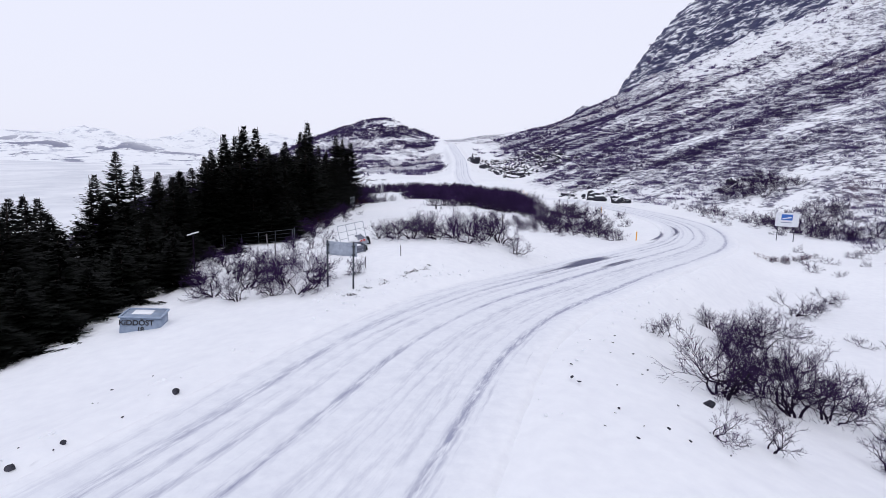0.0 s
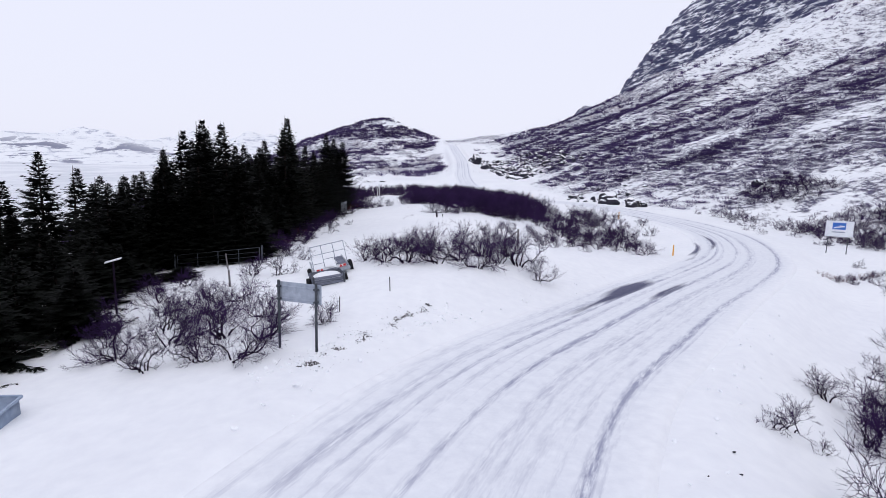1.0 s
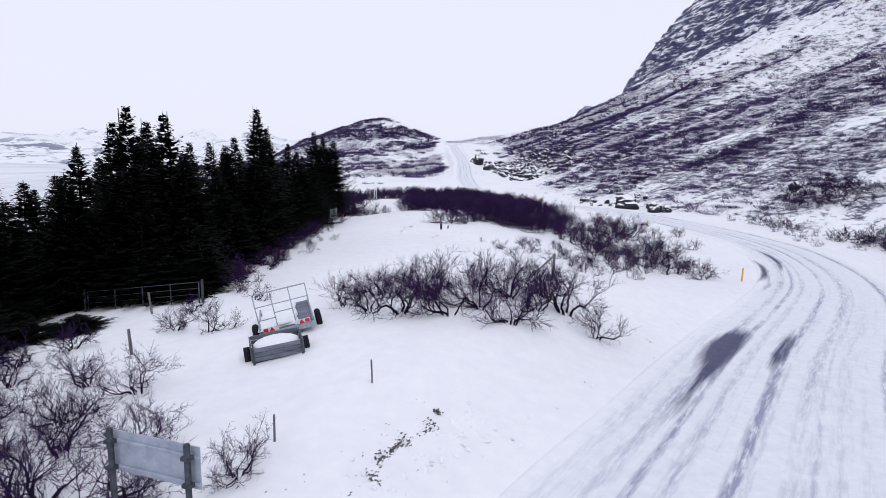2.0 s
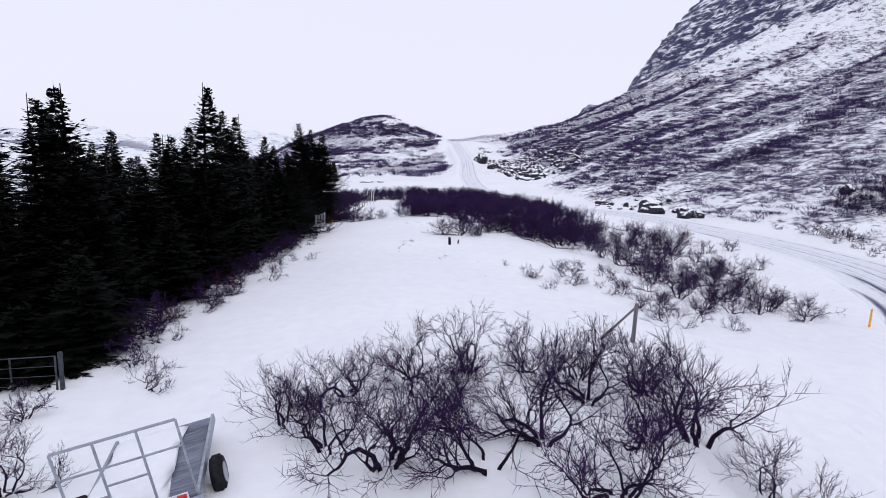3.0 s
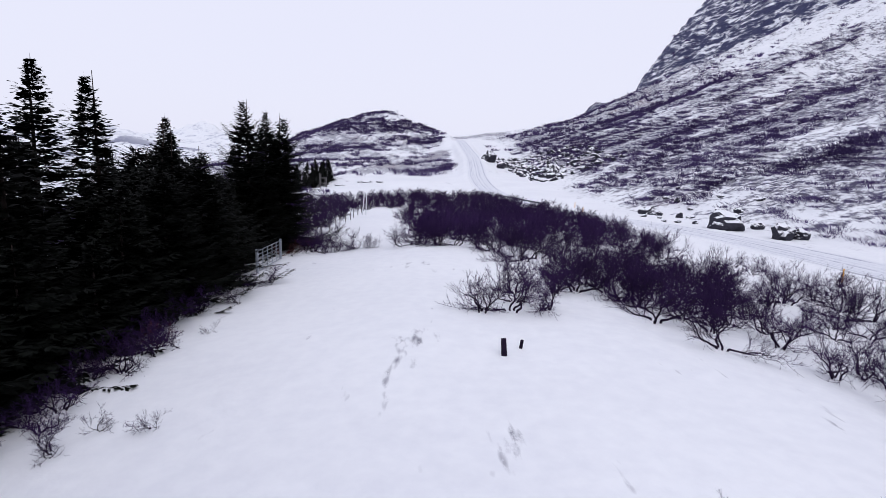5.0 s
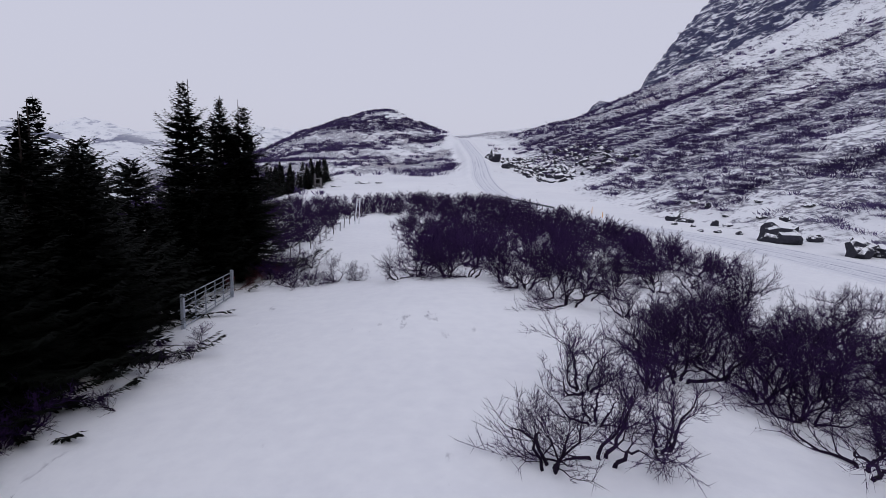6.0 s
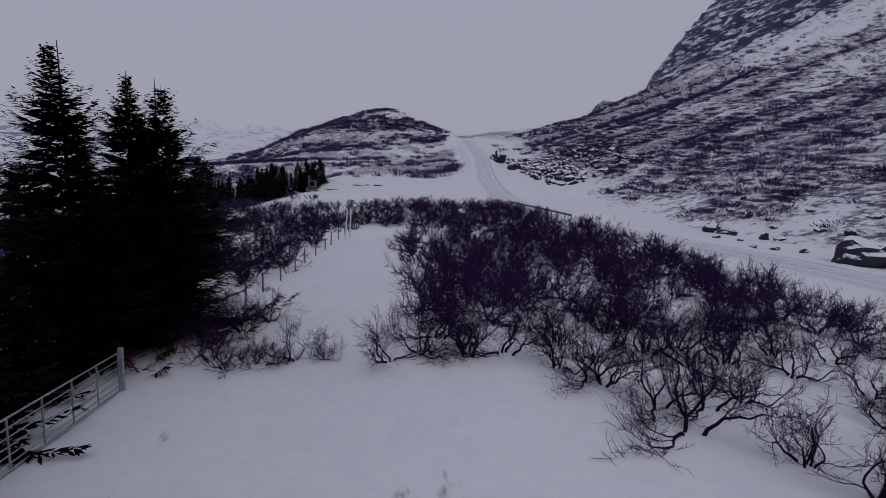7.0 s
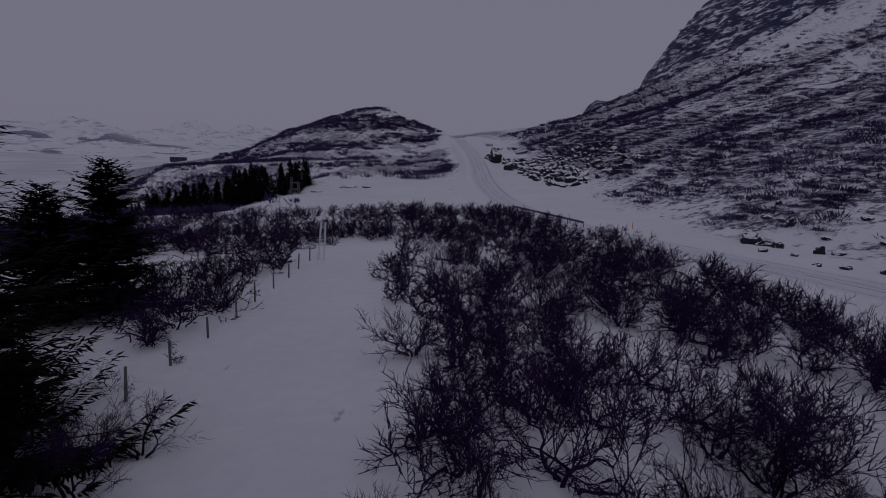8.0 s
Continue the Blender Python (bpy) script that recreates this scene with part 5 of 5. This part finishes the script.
def build_guard_rail():
    top = bpy.data.objects.new("guard_rail", None)
    scene.collection.objects.link(top)
    tagged(top, "low dark steel guard rail beside the snowy road", "guard rail")
    pts = [Vector((17.2 + 1.1 * i * 0.42, 163 - 2.0 * i, 0)) for i in range(12)]
    for i, p in enumerate(pts):
        p.z = -3.2 + 0.02 * i
        part("rail_post", bar(bmesh.new(), (p.x, p.y, p.z - 1.4), (p.x, p.y, p.z), 0.10, 0.10), WOOD, top)
    for a, b in zip(pts, pts[1:]):
        part("rail", bar(bmesh.new(), a, b, 0.06, 0.26, 0.01), DARKSTEEL, top)


build_guard_rail()


def build_scree():
    """Broken stones below the crags beside the far stretch of road."""
    g = random.Random(13)
    bm = bmesh.new()
    for i in range(330):
        x, y = 33 + 32 * g.random() ** 1.2, g.uniform(205, 292)
        s = g.uniform(0.4, 1.3)
        made = bmesh.ops.create_icosphere(bm, subdivisions=1, radius=1.0, matrix=Matrix.LocRotScale((x, y, ground_at(x, y) + s * 0.15), Euler((g.random(), g.random(), g.random() * 6)), (s * g.uniform(0.8, 1.5), s, s * g.uniform(0.45, 0.8))))
        for v in made["verts"]:
            v.co += Vector((g.gauss(0, 0.16), g.gauss(0, 0.16), g.gauss(0, 0.12))) * s
    tagged(part("scree", bm, ROCK), "black broken stones strewn over the snowy slope", "stones", kind="stuff")


build_scree()


def build_timber_frame():
    """A small open frame of posts at the edge of the far plantation."""
    x, y = -24.0, 189.0
    g = ground_at(x, y)
    top = bpy.data.objects.new("timber_frame", None)
    scene.collection.objects.link(top)
    tagged(top, "small open frame of dark timber posts on snow", "frame")
    top.matrix_basis = pose(x, y, g, 0, 0, 25)
    for sx in (-0.8, 0.8):
        for sy in (-0.7, 0.7):
            part("post", bar(bmesh.new(), (sx, sy, -0.5), (sx * 0.9, sy * 0.9, 3.6 if sx < 0 else 2.6), 0.16, 0.16, 0.01), WOOD, top)
    for z in (1.1, 2.4):
        for sy in (-0.68, 0.68):
            part("rail", bar(bmesh.new(), (-0.8, sy, z), (0.8, sy, z), 0.10, 0.14, 0.01), WOOD, top)
    part("brace", bar(bmesh.new(), (-0.8, -0.72, 0.2), (0.8, -0.72, 1.6), 0.10, 0.12, 0.01), WOOD, top)


build_timber_frame()


def build_lamp_board():
    """A pale board on a post at the edge of the trees."""
    x, y = -10.75, 30.5
    g = ground_at(x, y)
    top = part("post", rod(bmesh.new(), (0, 0, -0.4), (0, 0, 0.80 - g), 0.04, n=8), BARK)
    top.name = "notice_post"
    top.matrix_basis = pose(x, y, g)
    tagged(top, "wooden post with a slanted pale board on top", "post")
    part("board", bar(bmesh.new(), (-0.26, -0.06, 0.76 - g), (0.26, 0.06, 0.92 - g), 0.24, 0.05, 0.006), WHITE, top, "pale snow-covered board")


build_lamp_board()


def build_cabin(x, y, w, d, h, label):
    g = ground_at(x, y)
    top = part("cabin", bar(bmesh.new(), (0, 0, -1.0), (0, 0, h), w, d, 0.05), make_plain("dark_stained_cladding", (0.05, 0.05, 0.06), (0.12, 0.11, 0.125), 2.0, 0.8))
    top.matrix_basis = pose(x, y, g, 0, 0, 12)
    tagged(top, label, "house")
    bm = bmesh.new()
    bar(bm, (0, 0, h), (0, 0, h + 0.35), w * 1.08, d * 1.1, 0.05)
    part("roof", bm, SNOW, top, "snow-covered flat roof")
    for k in range(3):
        part("window", bar(bmesh.new(), (-w * 0.3 + k * w * 0.3, -d / 2 - 0.02, h * 0.4), (-w * 0.3 + k * w * 0.3, -d / 2 - 0.02, h * 0.75), w * 0.12, 0.06), INK, top, "dark window")
    return top


build_cabin(-205.0, 576.0, 13.0, 6.0, 3.6, "dark flat-roofed cabin on a snowy shore ridge")

# ragged turned-up soil along the verge
def build_soil():
    g = random.Random(3)
    bm = bmesh.new()
    for i in range(1700):
        f = g.random()
        loose = g.random() < 0.16
        w = g.gauss(0, 0.4) if loose else g.gauss(0, 0.03 + 0.07 * math.sin(f * 29) ** 2)
        x, y = -2.35 + 3.5 * f - 0.82 * w + 0.10 * math.sin(f * 23), 22.85 + 5.5 * f ** 1.1 + 0.57 * w
        if math.sin(f * 51) + math.sin(f * 19) < -1.1 or g.random() < f * 0.4:
            continue
        s = g.uniform(0.004, 0.010) if loose else g.uniform(0.007, 0.019)
        bmesh.ops.create_icosphere(bm, subdivisions=1, radius=1.0, matrix=Matrix.LocRotScale((x, y, ground_at(x, y) + s * 0.2), Euler((0.3 * g.random(), 0.3 * g.random(), 0.9 + 0.4 * g.random())), (s * 2.6, s, s * 0.7)))
    tagged(part("verge_clods", bm, SOIL), "crumbled dark soil turned up along the snowy verge", "soil", kind="stuff")


build_soil()


def build_crumbs():
    """Crusts and lumps of broken snow along the ploughed edges."""
    g = random.Random(8)
    bm = bmesh.new()
    for i in range(420):
        f = g.random()
        if i % 2:
            x, y = -3.4 + 5.6 * f + g.gauss(0, 0.22), 22.2 + 6.4 * f + g.gauss(0, 0.3)
        else:
            k = int(len(LINE) * 0.02 + f * 62)
            p, q = LINE[k], LINE[k + 1]
            d = Vector((q[0] - p[0], q[1] - p[1], 0)).normalized()
            w = g.choice((-1, 1)) * (HALF + g.gauss(0.25, 0.35))
            x, y = p[0] + d.y * w, p[1] - d.x * w
        s = g.uniform(0.015, 0.06)
        bmesh.ops.create_icosphere(bm, subdivisions=1, radius=1.0, matrix=Matrix.LocRotScale((x, y, ground_at(x, y) + s * 0.1), Euler((g.random(), g.random(), g.random() * 6)), (s * 1.6, s, s * 0.6)))
    tagged(part("snow_crumbs", bm, SNOW), "broken lumps of ploughed snow along the road edge", "snow", kind="stuff")


build_crumbs()
